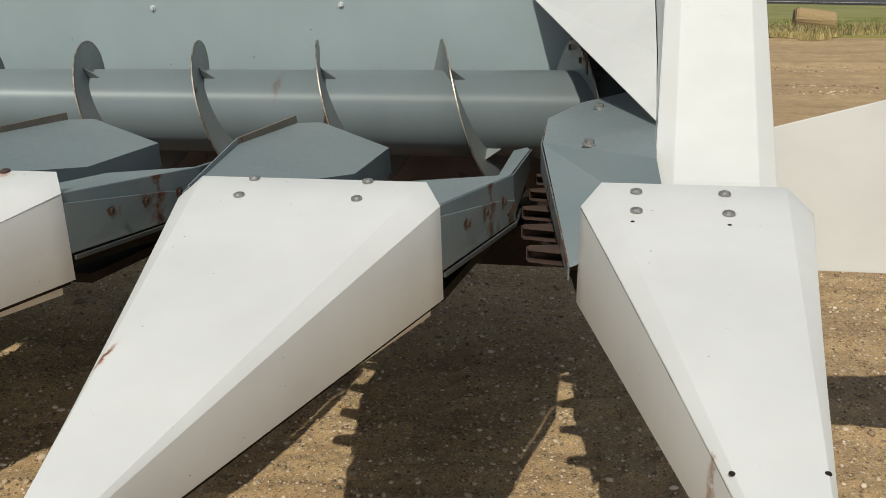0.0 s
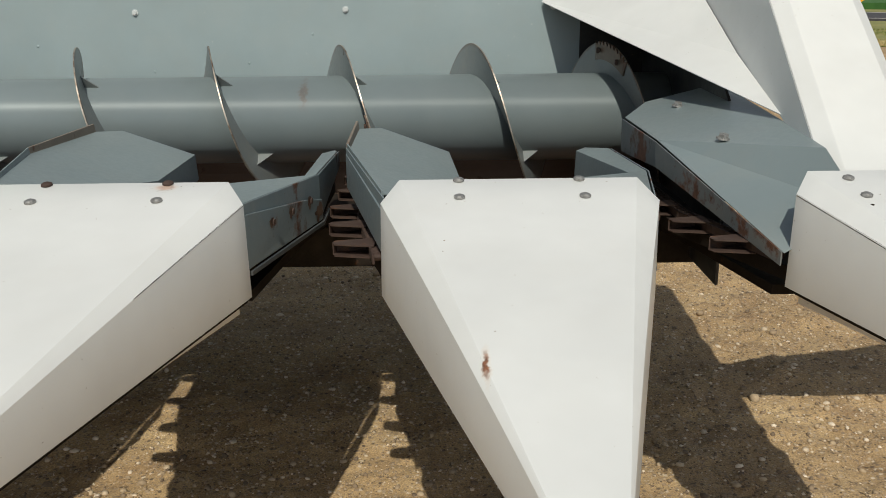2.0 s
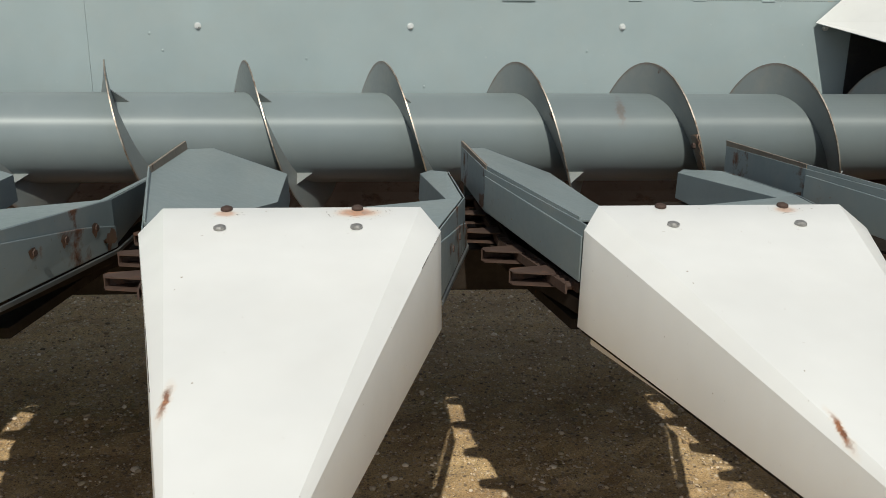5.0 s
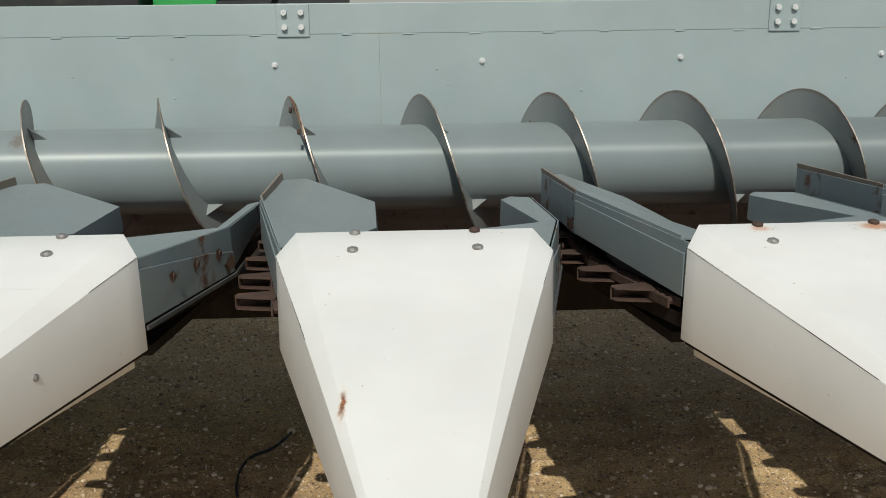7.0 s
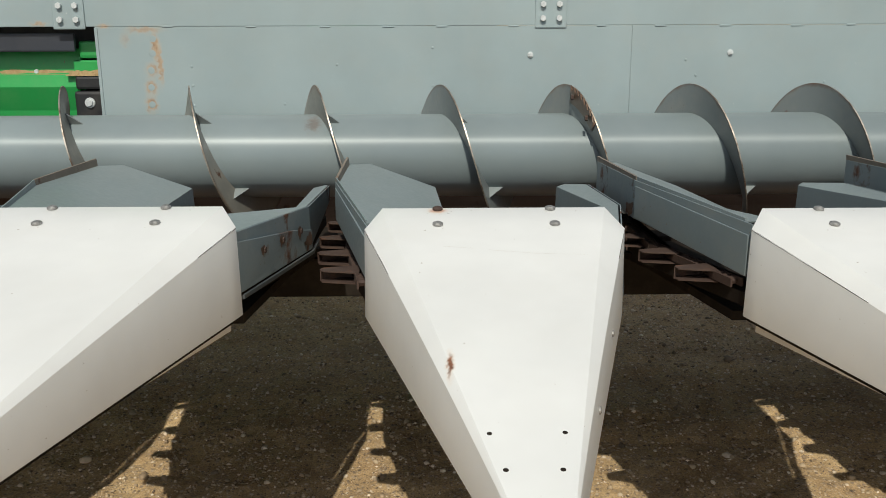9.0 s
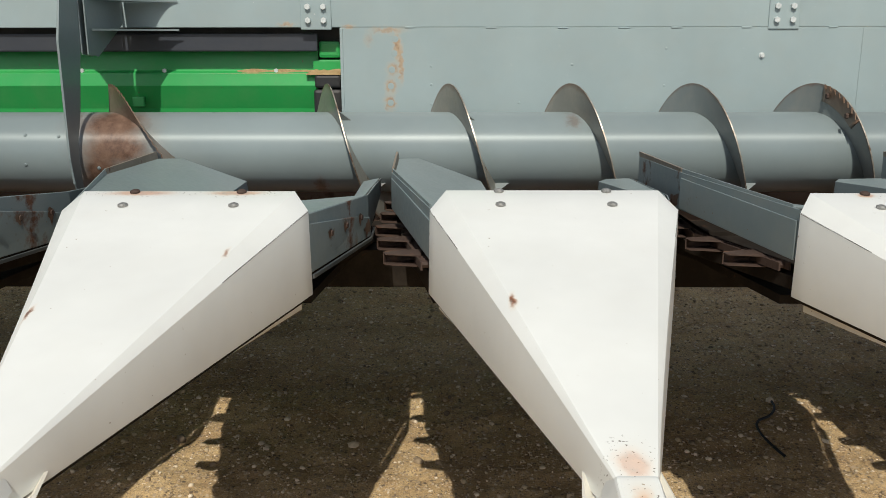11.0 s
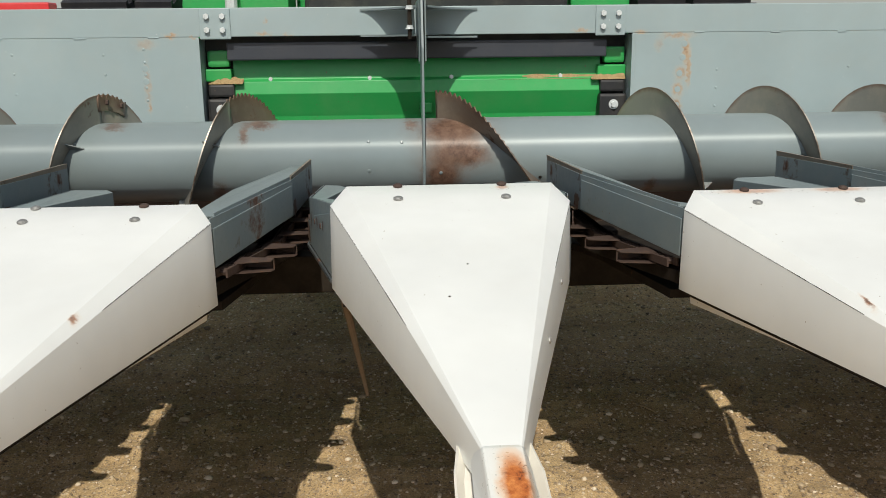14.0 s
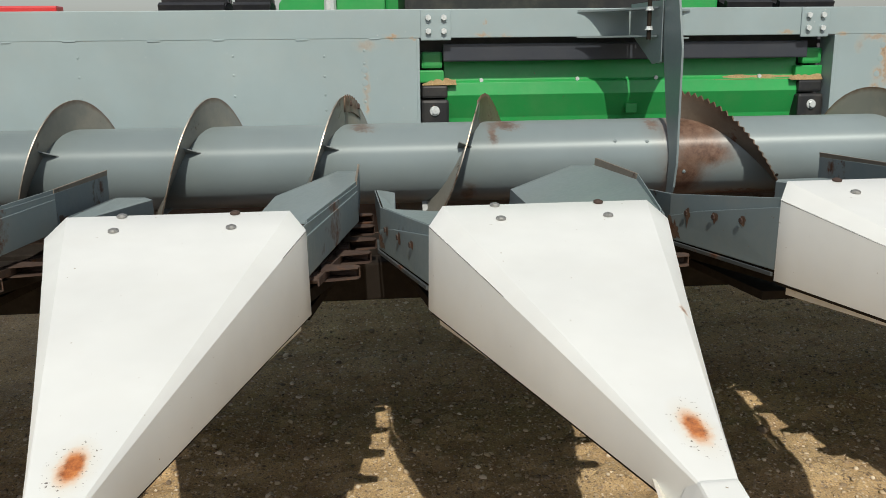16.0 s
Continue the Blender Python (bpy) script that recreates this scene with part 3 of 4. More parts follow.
RUSTFLIGHT = rim_worn("rusty_flight", (0.135, 0.105, 0.08), 0.08, 0.22, 0.275, 0.3)
flight(0.070, -0.02, 0.62, 1, RUSTFLIGHT, pitch=1.03, teeth=True, name="toothed_blade")
flight(-0.668, -0.27, 0.06, -1, RUSTFLIGHT, pitch=0.62, teeth=True, name="toothed_blade")
# toothed repair pieces bolted to the worn blade
for x, u0, u1, hd, pt in ((x_r, 10.97, 11.11, 1, PITCH), (x_r, 9.22, 9.36, 1, PITCH), (x_r, 4.03, 4.16, 1, PITCH), (x_l, -0.09, 0.015, -1, 0.509)):
    seg = flight(x - 0.0055 * hd, u0, u1, hd, RUSTFLIGHT, pitch=pt, teeth=True, r1=0.254, r0=0.192, name="repair_piece")
    for u in (u0 + 0.025, u1 - 0.025):
        a = radians(90) + u * 2 * math.pi
        hex_bolt("bolt", (x - 0.0085 * hd + hd * pt * u, 0.222 * math.cos(a), 0.222 * math.sin(a)), (-hd, 0, 0), RUST, seg, 0.010, 0.009, 0.0)


# plug welds and bolts on the tube by the centre
for x, a in ((-0.205, 148), (-0.205, 190), (-0.085, 150), (0.42, 205), (0.055, 195)):
    ca, sa = math.cos(radians(a)), math.sin(radians(a))
    round_bolt("tube_bolt", (x, AR * ca, AR * sa), (0, ca, sa), GREY if a != 205 else IRON, auger, 0.0065, 0.003)


# ---------------------------------------------------------------- centre divider
divider = empty("centre_divider", (0, 1.3, 1.1), "tall grey steel divider blade standing over the auger centre", "divider")
mesh("blade", [(-0.012, y, z) for y, z in ((-0.03, -0.10), (-0.03, 0.30), (0.06, 0.62), (0.16, 0.62), (0.15, 0.30), (0.09, 0.05), (0.050, -0.05), (0.042, -0.12), (0.055, -0.20), (0.075, -0.25), (0.03, -0.25), (-0.01, -0.19))],
     [tuple(range(12))], GREY, divider, thick=0.008, bevel=0.001)
# the curved stays that run to the beam
for s in (-1, 1):
    for z in (0.34, 0.442):
        o, inn = [], []
        for i in range(13):
            t = i / 12
            o.append((s * (0.02 + 0.215 * t), 0.20 + 0.33 * (1 - (1 - t) ** 1.9)))
        verts = [(x, y, z) for x, y in o] + [(s * 0.02, 0.53, z)]
        mesh("stay", verts, [tuple(range(len(verts)))], GREY, divider, thick=0.007)
    mesh("gusset_plate", [(s * 0.013, 0.17, 0.25), (s * 0.013, 0.17, 0.47), (s * 0.013, 0.53, 0.47), (s * 0.013, 0.53, 0.36), (s * 0.013, 0.26, 0.24)], [(0, 1, 2, 3, 4)], GREY, divider, thick=0.005)
    if s > 0:
        continue
    rod("stay_bolt", (s * 0.045, 0.22, 0.33), (s * 0.045, 0.22, 0.49), 0.008, IRON, divider, 10)
    for z in (0.365, 0.435):
        hex_bolt("nut", (s * 0.045, 0.22, z), (0, 0, 1), ZINC, divider, 0.013, 0.01, 0.016)


# ---------------------------------------------------------------- feeder house seen through the opening
feeder = empty("feeder_house", (0, 1.9, 1.1), "green and black front of the combine feeder house", "feeder house")
FB = Vector((0, 1.9, 1.1))
FLAP = painted("black_flap", (0.036, 0.042, 0.054), 0.42, dust=0.04)


def fh(name, lo, hi, mat, bevel=0.004, label="", parent=None):
    return box(name, [a - c for a, c in zip(lo, FB)], [a - c for a, c in zip(hi, FB)], mat, parent or feeder, bevel, label)


fh("rubber_flap", (-0.775, 1.868, 1.352), (0.775, 1.888, 1.422), FLAP, 0.006, "black rubber flap under the beam")
prism("front_sheet", [(0.045, 0.262), (0.03, 0.175), (0.012, 0.165), (0.000, 0.115), (0.035, 0.02), (0.06, -0.25), (0.075, -0.25), (0.06, 0.26)], -0.765, 0.765, "x", GREEN, feeder, 0.002)
fh("back_sheet", (-0.90, 2.02, 0.60), (0.90, 2.04, 1.50), BLACK, 0.002)
for s in (-1, 1):
    a, b = sorted((s * 0.768, s * 0.868))
    a2, b2 = sorted((s * 0.752, s * 0.866))
    fh("side_casting", (a2, 1.872, 0.90), (b2, 1.96, 1.200), BLACK, 0.012)
    fh("casting_cap", (a2 + 0.004, 1.884, 1.206), (b2 - 0.004, 1.96, 1.258), BLACK, 0.01)
    fh("side_lug", (a - 0.02, 1.905, 1.268), (b, 1.965, 1.318), GREEN, 0.006)
    fh("latch_hook", (a + 0.006, 1.905, 1.325), (b - 0.006, 1.95, 1.392), GREEN, 0.012)
    hex_bolt("bolt", (s * 0.812, 1.872 - 1.9, 1.155 - 1.1), (0, -1, 0), ZINC, feeder, 0.014, 0.01, 0.021)
for x in (-0.612, -0.205, 0.135, 0.594):
    hex_bolt("bolt", (x, 0.028, 0.175), (0, -1, 0), ZINC, feeder, 0.0095, 0.008, 0.0)
DUST = field_material("crop_dust", (0.33, 0.22, 0.10), (0.48, 0.34, 0.18), 30.0)
for x0, x1, y0, z in ((0.33, 0.76, 1.910, 1.262), (-0.86, -0.72, 1.882, 1.2585), (0.72, 0.862, 1.882, 1.2585)):
    verts, n = [], 18
    for i in range(n + 1):
        w = (0.020 + 0.022 * abs(noise.noise((i * 0.2, x0 * 9, 1.0)))) * min(1, i / 6 + 0.15)
        x = x0 + (x1 - x0) * i / n
        verts += [(x, y0 - FB.y, z - FB.z), (x, y0 - FB.y + 0.028, z - FB.z + w), (x, y0 - FB.y + 0.034, z - FB.z)]
    mesh("dust_ridge", verts, [(3 * i + j, 3 * i + j + 1, 3 * i + j + 4, 3 * i + j + 3) for i in range(n) for j in range(2)], DUST, feeder, "tan crop dust")
fh("step_block", (0.0, 1.895, 1.13), (0.05, 1.91, 1.17), GREEN, 0.004)


# ---------------------------------------------------------------- snouts
SLOPE = 0.189


def top_z(y):
    return 1.074 + SLOPE * y


def snout(k, left=1.0, right=1.0, dz=0.0, rusty=(0, 0, 0, 0), paint=None, bolts=0.112, extra=False, holes=(), side_bolts=(), nose_paint=None):
    """A white sheet-steel divider point: flat top, folded shoulders, deep sides that run out to the nose."""
    root = empty("divider_snout", (sx(k), 0, dz), "white painted steel divider snout with bolts at its back edge", "snout", "snouts of the corn header")
    ys = [0.083, 0.0, -0.15, -0.3, -0.45, -0.6, -0.72, -0.827]

    def half(y):                                     # the bend at the edge of the flat top
        return 0.222 + 0.219 * (y - 0.083)

    def fold(y):                                     # how far the folded edge stands out from it
        return 0.002 + 0.041 * max(0.0, (y + 0.827) / 0.868) ** 1.3

    def fold_z(y):
        return top_z(y) - 0.003 - 0.023 * max(0.0, (y + 0.827) / 0.868) ** 0.8

    def shoulder(y):                                 # and the lower edge
        return 0.2587 + 0.2684 * (y - 0.041) - half(y)

    verts, faces = [], []
    for i, y in enumerate(ys):
        yc = y - 0.042 if i == 0 else y              # the back corners are cut off
        h, hc, b, f = half(y), half(yc), shoulder(yc), fold(yc)
        zb = 0.8765 + 0.008 * (yc - 0.041)
        ze = fold_z(yc)
        row = [(-hc * left - b, yc, zb), (-hc * left - f, yc, ze), (-h * left, y, top_z(y)),
               (h * right, y, top_z(y)), (hc * right + f, yc, ze), (hc * right + b, yc, zb)]
        verts += row
    rows = len(verts) // 6
    topf = []
    for i in range(rows - 1):
        a, b = 6 * i, 6 * i + 6
        topf += [(a + j, a + j + 1, b + j + 1, b + j) for j in range(5)]
    mesh("cover", verts, topf, paint or WHITE, root, thick=0.004, bevel=0.006, smooth=True)
    # the open joint under the fold
    for side, y_end in zip((-1, 1), SEAMS.get(k, (-0.16, -0.10))):
        if y_end > 0:
            continue
        jv, n = [], 9
        for i in range(n):
            y = 0.040 + (y_end - 0.040) * i / (n - 1)
            h = half(y) * (left if side < 0 else right)
            w = (0.0034 if k == 0 else 0.0022) * (1 - 0.75 * i / (n - 1) * (k != 0))
            z = fold_z(y) + 0.0006
            x = h + fold(y) + 0.0003
            jv += [(side * (x - 0.0008), y, z), (side * x, y, z - w)]
        mesh("joint", jv, [(2 * i, 2 * i + 1, 2 * i + 3, 2 * i + 2) for i in range(n - 1)], IRON, root, "dark open joint along the fold")
    # the pan under it
    pv = []
    for y, zz in ((0.025, 0.848), (-0.3, 0.858), (-0.82, 0.876)):
        h = half(y) + shoulder(y) - 0.017
        for wx, z in ((-h * left, 0.885), (-h * left, zz), (h * right, zz), (h * right, 0.885)):
            pv.append((wx, y, z))
    pf = []
    for i in range(2):
        a, b = 4 * i, 4 * i + 4
        pf += [(a + j, a + j + 1, b + j + 1, b + j) for j in range(3)]
    mesh("bottom_pan", pv, pf, WHITE_OLD, root, thick=0.003, bevel=0.002)
    for side, wd in ((-1, left), (1, right)):
        ev = []
        for y in (0.035, -0.4, -0.80):
            x = half(y) * wd + shoulder(y) - 0.0055
            ev += [(side * x, y, 0.882), (side * x, y, 0.8685 + 0.008 * (y - 0.041)), (side * (x - 0.008), y, 0.8685 + 0.008 * (y - 0.041))]
        mesh("pan_seam", ev, [(3 * i + j, 3 * i + j + 1, 3 * i + j + 4, 3 * i + j + 3) for i in range(2) for j in range(2)], IRON, root, "dark joint under the cover's lower edge")
    # the nose
    zt = top_z(-0.827)
    nv = []
    for y, w, dzn, lw, lz in ((-0.80, 0.0265, -0.001, 0.036, 0.890), (-0.827, 0.0245, 0.002, 0.037, 0.886), (-0.95, 0.024, -0.026, 0.040, 0.858), (-1.12, 0.020, -0.072, 0.034, 0.815), (-1.17, 0.010, -0.095, 0.018, 0.805)):
        z = zt + dzn
        nv += [(-lw, y, lz), (-w, y, z), (w, y, z), (lw, y, lz)]
    nf = []
    for i in range(4):
        a, b = 4 * i, 4 * i + 4
        nf += [(a + j, a + j + 1, b + j + 1, b + j) for j in range(3)]
    nf += [(0, 1, 2, 3), (16, 17, 18, 19)]
    mesh("nose", nv, nf, nose_paint or WHITE, root, bevel=0.004, label="rust-stained white nose cap" if nose_paint else "white nose cap")
    # the skid under the nose
    kv = []
    for y, w, z in ((-0.74, 0.046, 0.872), (-0.80, 0.054, 0.862), (-0.88, 0.056, 0.835), (-0.96, 0.050, 0.812), (-1.10, 0.034, 0.79)):
        kv += [(-w, y, z + 0.012), (-w + 0.01, y, z), (w - 0.01, y, z), (w, y, z + 0.012)]
    mesh("skid", kv, [(4 * i + j, 4 * i + j + 1, 4 * i + j + 5, 4 * i + j + 4) for i in range(4) for j in range(3)], WHITE_OLD, root, thick=0.004)
    # bolts
    nrm = Vector((0, -SLOPE, 1)).normalized()
    cxm, by = (-0.089, -0.03) if extra else (0.0, 0.0)
    for i, (x, y) in enumerate(((-bolts, by + 0.075), (bolts, by + 0.075), (-bolts, by), (bolts, by))):
        round_bolt("bolt", (cxm + x, y, top_z(y) + 0.001), nrm, RUST if rusty[i] else DULL, root, 0.0105, 0.005)
    for x, y in holes:
        round_bolt("bolt_hole", (x, y, top_z(y) - 0.0008), nrm, IRON, root, 0.0022 if k == 8 else 0.0036, 0.0016)
    for x, y, z in side_bolts:
        edge = (half(y) + shoulder(y) * 0.6 + fold(y) * 0.4) * (1 if x > 0 else -1)
        round_bolt("side_bolt", (edge, y, z), (1 if x > 0 else -1, -0.27, 0.06), DULL, root, 0.006, 0.003)
    return root


S_RUST = {2: (1, 1, 0, 0), 3: (1, 1, 0, 0), 4: (0, 1, 0, 0), 5: (1, 0, 0, 0), 7: (1, 1, 0, 0), 8: (1, 1, 0, 0), 9: (0, 1, 0, 0), 10: (0, 1, 0, 0)}
SEAMS = {0: (-0.80, -0.1), 1: (1, 1), 2: (1, -0.30), 3: (-0.42, -0.10), 7: (-0.46, -0.30), 4: (-0.27, -0.10), 8: (-0.50, -0.30), 9: (-0.3, -0.35)}
S_DZ = {0: 0.008, 5: 0.004, 6: 0.010, 7: 0.008, 8: 0.032}
STAINS = {0: [(-0.085, -0.600, 0.004, 0.018, 0.6)], 1: [(-0.092, -0.50, 0.0055, 0.034, 0.95)], 2: [(-0.084, -0.540, 0.005, 0.034, 0.95), (0.112, 0.06, 0.02, 0.012, 0.3)],
          3: [(-0.102, -0.46, 0.007, 0.035, 0.9), (0.112, 0.06, 0.035, 0.016, 0.5), (-0.112, 0.06, 0.02, 0.012, 0.3)], 4: [(-0.101, -0.465, 0.006, 0.034, 0.95)],
          5: [(-0.098, -0.48, 0.006, 0.032, 0.95), (-0.112, 0.07, 0.018, 0.012, 0.4)], 6: [(-0.113, -0.40, 0.006, 0.025, 0.95), (0.0, -0.80, 0.02, 0.03, 0.25)],
          7: [(-0.106, -0.443, 0.005, 0.026, 0.9), (0.149, -0.221, 0.005, 0.022, 0.7), (-0.10, 0.072, 0.07, 0.014, 0.35), (0.10, 0.072, 0.06, 0.014, 0.35)],
          9: [(0.119, -0.405, 0.007, 0.014, 0.8), (0.013, -0.717, 0.017, 0.036, 0.9)], 10: [(0.004, -0.722, 0.017, 0.034, 0.95)], 8: [(0.112, 0.06, 0.015, 0.01, 0.3)]}
HOLES = {0: [(-0.168, -0.066), (-0.018, -0.066), (-0.068, -0.629), (0.027, -0.617)], 5: [(-0.052, -0.637), (0.042, -0.636), (-0.037, -0.705), (0.030, -0.705)], 8: [(0.004, -0.315), (-0.036, -0.434)]}
SIDE_BOLTS = {5: [(1, -0.25, 0.943), (1, -0.50, 0.92)], 8: [(1, -0.2, 0.945), (1, -0.45, 0.918)]}
NOSE = {6: stained("nose_paint_spotted", [(0.0, -0.90, 0.016, 0.05, 0.8)]), 7: stained("nose_paint_dotted", [(-0.004, -0.901, 0.008, 0.012, 0.9)]),
        8: stained("nose_paint_rusty", [(0.008, -0.895, 0.020, 0.062, 1.0)])}
snouts = {}
for k in range(0, 13):
    snouts[k] = snout(k, dz=S_DZ.get(k, 0.0), rusty=S_RUST.get(k, (0, 0, 0, 0)), right=0.40 if k == 0 else 1.0, bolts=0.073 if k == 0 else 0.112, extra=k == 0,
                      paint=stained("snout_paint", STAINS[k]) if k in STAINS else None, holes=HOLES.get(k, ()), side_bolts=SIDE_BOLTS.get(k, ()), nose_paint=NOSE.get(k))


SCRATCH = painted("scratched_paint", (0.50, 0.46, 0.38), 0.6)
for (xa, ya), (xb, yb) in (((-0.105, -0.095), (-0.045, -0.105)), ((-0.02, -0.112), (0.07, -0.128)), ((0.075, -0.128), (0.155, -0.133))):
    za, zb_ = top_z(ya) + 0.0004, top_z(yb) + 0.0004
    mesh("scratch", [(xa, ya, za), (xb, yb, zb_), (xb, yb - 0.0004, zb_), (xa, ya - 0.0006, za)], [(0, 1, 2, 3)], SCRATCH, snouts[5])


# ---------------------------------------------------------------- row units
def row_unit(k, hood=True, mirror=1, lift=0.0):
    """The gatherer between snout k and the next: a peaked hood at one side, a low cover at the other, chains and deck between them."""
    xg = sx(k) + mirror * R / 2
    root = empty("row_unit", (xg, 0, 0), "grey sheet-metal row unit with rusty gathering chains", "row unit", "row units of the corn header")

    def P(x, y, z):
        return (mirror * x, y, z)

    H = 0.381                                      # to the snout beside the hood
    if hood:
        lip = [(-0.2545, 0.082, 1.070), (-0.365, 0.56, 1.074), (-0.381, 1.012, 1.060)]
        low = [(-0.2525, 0.082, 1.064), (-0.361, 0.56, 1.060), (-0.376, 1.010, 1.038)]
        hv = [P(x + H, y, z) for x, y, z in low] + [P(-0.315 + H, 1.062, 1.032), P(-0.115 + H, 1.083, 0.954), P(-0.095 + H, 0.66, 0.968), P(-0.17 + H, 0.09, 1.060),
                                                   P(-0.108 + H, 1.075, 0.880), P(-0.085 + H, 0.66, 0.885), P(-0.315 + H, 1.066, 0.88), P(-0.374 + H, 1.012, 0.88), P(-0.16 + H, 0.10, 0.95)]
        mesh("hood", hv, [(0, 1, 5, 6), (1, 2, 3, 4, 5), (5, 4, 7, 8), (4, 3, 9, 7), (3, 2, 10, 9), (6, 5, 8, 11)], GREY, root, thick=0.003, smooth=True)
        # the upstanding lip and the side sheets along the gap
        for nm, i0, mat, w in (("hood_edge", 0, GREY, 0.0015), ("hood_lip", 1, LIP, 0.0030)):
            lv = []
            for (x, y, z), (x2, y2, z2) in zip(lip[i0:i0 + 2], low[i0:i0 + 2]):
                lv += [P(x + H - w, y, z), P(x + H + w, y, z), P(x2 + H + w, y2, z2 - 0.012), P(x2 + H - w - 0.002, y2, z2 - 0.012)]
            mesh(nm, lv, [(0, 1, 5, 4), (1, 2, 6, 5), (2, 3, 7, 6), (3, 0, 4, 7), (0, 1, 2, 3), (4, 5, 6, 7)], mat, root)
        mesh("hood_side", [P(-0.249 + H, 0.050, 1.064), P(-0.366 + H, 0.56, 1.064), P(-0.380 + H, 1.012, 1.045), P(-0.380 + H, 1.01, 0.95), P(-0.366 + H, 0.56, 0.965), P(-0.249 + H, 0.050, 0.96)],
             [(0, 1, 4, 5), (1, 2, 3, 4)], GREY_WORN, root, thick=0.003, bevel=0.001)
        mesh("wear_strip", [P(-0.2535 + H, 0.055, 1.041), P(-0.3305 + H, 0.40, 1.047), P(-0.3662 + H, 0.558, 1.050), P(-0.3662 + H, 0.558, 0.968), P(-0.3305 + H, 0.40, 0.964), P(-0.2535 + H, 0.055, 0.956)],
             [(0, 1, 4, 5), (1, 2, 3, 4)], GREY_SIDE, root, thick=0.004, bevel=0.0015)
        sv, m = [], 24
        for i in range(m):
            a = 2 * math.pi * i / m
            r = 1 + 0.8 * noise.noise((math.cos(a) * 1.6, math.sin(a) * 1.6, 2.0 + k))
            y = 0.605 + 0.034 * r * math.cos(a)
            sv.append(P(-0.366 - 0.031 * (y - 0.56) + H - 0.0035, max(y, 0.566), 0.985 + 0.020 * r * math.sin(a) - 0.2 * (y - 0.6)))
        mesh("rust_stain", sv, [tuple(range(m))], RUSTPATCH, root)
    # the low cover at the other side; lift: how far its front end is raised
    G = -0.381

    def P(x, y, z):
        return (mirror * x, y, z + (lift * max(0.0, 1 - (y - 0.085) / 0.6) if z > 0.96 else 0.0))
    mesh("cover", [P(0.247 + G, 0.05, 1.055), P(0.331 + G, 0.463, 1.021), P(0.330 + G, 0.911, 0.992), P(0.300 + G, 1.126, 0.955), P(0.266 + G, 1.075, 0.955), P(0.300 + G, 0.475, 1.012),
                   P(0.10 + G, 0.445, 1.004), P(0.10 + G, 0.09, 1.040), P(0.262 + G, 1.07, 0.88), P(0.29 + G, 0.48, 0.90), P(0.10 + G, 0.45, 0.90)],
         [(0, 1, 5, 6, 7), (1, 2, 3, 4, 5), (5, 4, 8, 9), (6, 5, 9, 10)], GREY, root, thick=0.003, bevel=0.0015)
    side = mesh("cover_side", [P(0.250 + G, 0.048, 1.055), P(0.335 + G, 0.463, 1.021), P(0.334 + G, 0.911, 0.992), P(0.334 + G, 0.911, 0.950), P(0.337 + G, 0.463, 0.919), P(0.252 + G, 0.048, 0.935)],
                [(0, 1, 4, 5), (1, 2, 3, 4)], GREY_WORN, root, thick=0.003, bevel=0.001)
    mesh("cover_strip", [P(0.2525 + G, 0.043, 1.036), P(0.297 + G, 0.25, 1.004), P(0.315 + G, 0.34, 0.990), P(0.3395 + G, 0.462, 0.963), P(0.3405 + G, 0.462, 0.916), P(0.2535 + G, 0.043, 0.931)],
         [(0, 1, 2, 3, 4, 5)], GREY_SIDE, root, thick=0.004, bevel=0.0015)
    for t in (0.2, 0.48, 0.78):
        y = 0.085 + t * 0.37
        bx, bz = 0.2615 + 0.0765 * t + G + 0.0062, 0.994 - 0.016 * t
        sv, m = [], 16
        for i in range(m):
            a = 2 * math.pi * i / m
            r = 0.011 + 0.006 * noise.noise((math.cos(a) * 1.5, math.sin(a) * 1.5, 9 * t + k))
            dy, dz = r * math.cos(a), r * math.sin(a) * (1.6 if math.sin(a) < 0 and t > 0.3 else 1.0)
            sv.append(P(bx + 0.2065 * dy - 0.0002, y + dy, bz + dz))
        mesh("rust_stain", sv, [tuple(range(m))], RUSTPATCH, side)
        hex_bolt("cover_bolt", P(bx, y, bz), (mirror * 0.98, -0.2, 0), RUST, side, 0.0072, 0.0025, 0.0)
    sv, m = [], 22
    for i in range(m):
        a = 2 * math.pi * i / m
        r = 0.9 + 1.0 * noise.noise((math.cos(a) * 1.9, math.sin(a) * 1.9, 5.0 + k))
        y, z = 0.432 + 0.030 * r * math.cos(a), 0.943 + 0.019 * r * math.sin(a) + 0.10 * 0.03 * math.cos(a)
        sv.append(P(0.2615 + 0.2068 * (y - 0.085) + G + 0.0058, min(y, 0.459), z))
    mesh("rust_stain", sv, [tuple(range(m))], RUSTPATCH, side)
    bar = [(0.256 + G, 0.050, 0.925), (0.342 + G, 0.455, 0.913), (0.338 + G, 0.60, 0.908)]
    bv = []
    for x, y, z in bar:
        bv += [P(x, y, z), P(x + 0.006, y, z), P(x + 0.006, y, z - 0.009), P(x, y, z - 0.009)]
    mesh("skirt_bar", bv, [(4 * i + j, 4 * i + (j + 1) % 4, 4 * i + 4 + (j + 1) % 4, 4 * i + 4 + j) for i in range(2) for j in range(4)] + [(0, 1, 2, 3), (8, 9, 10, 11)], BAR_GREY, root, bevel=0.001)
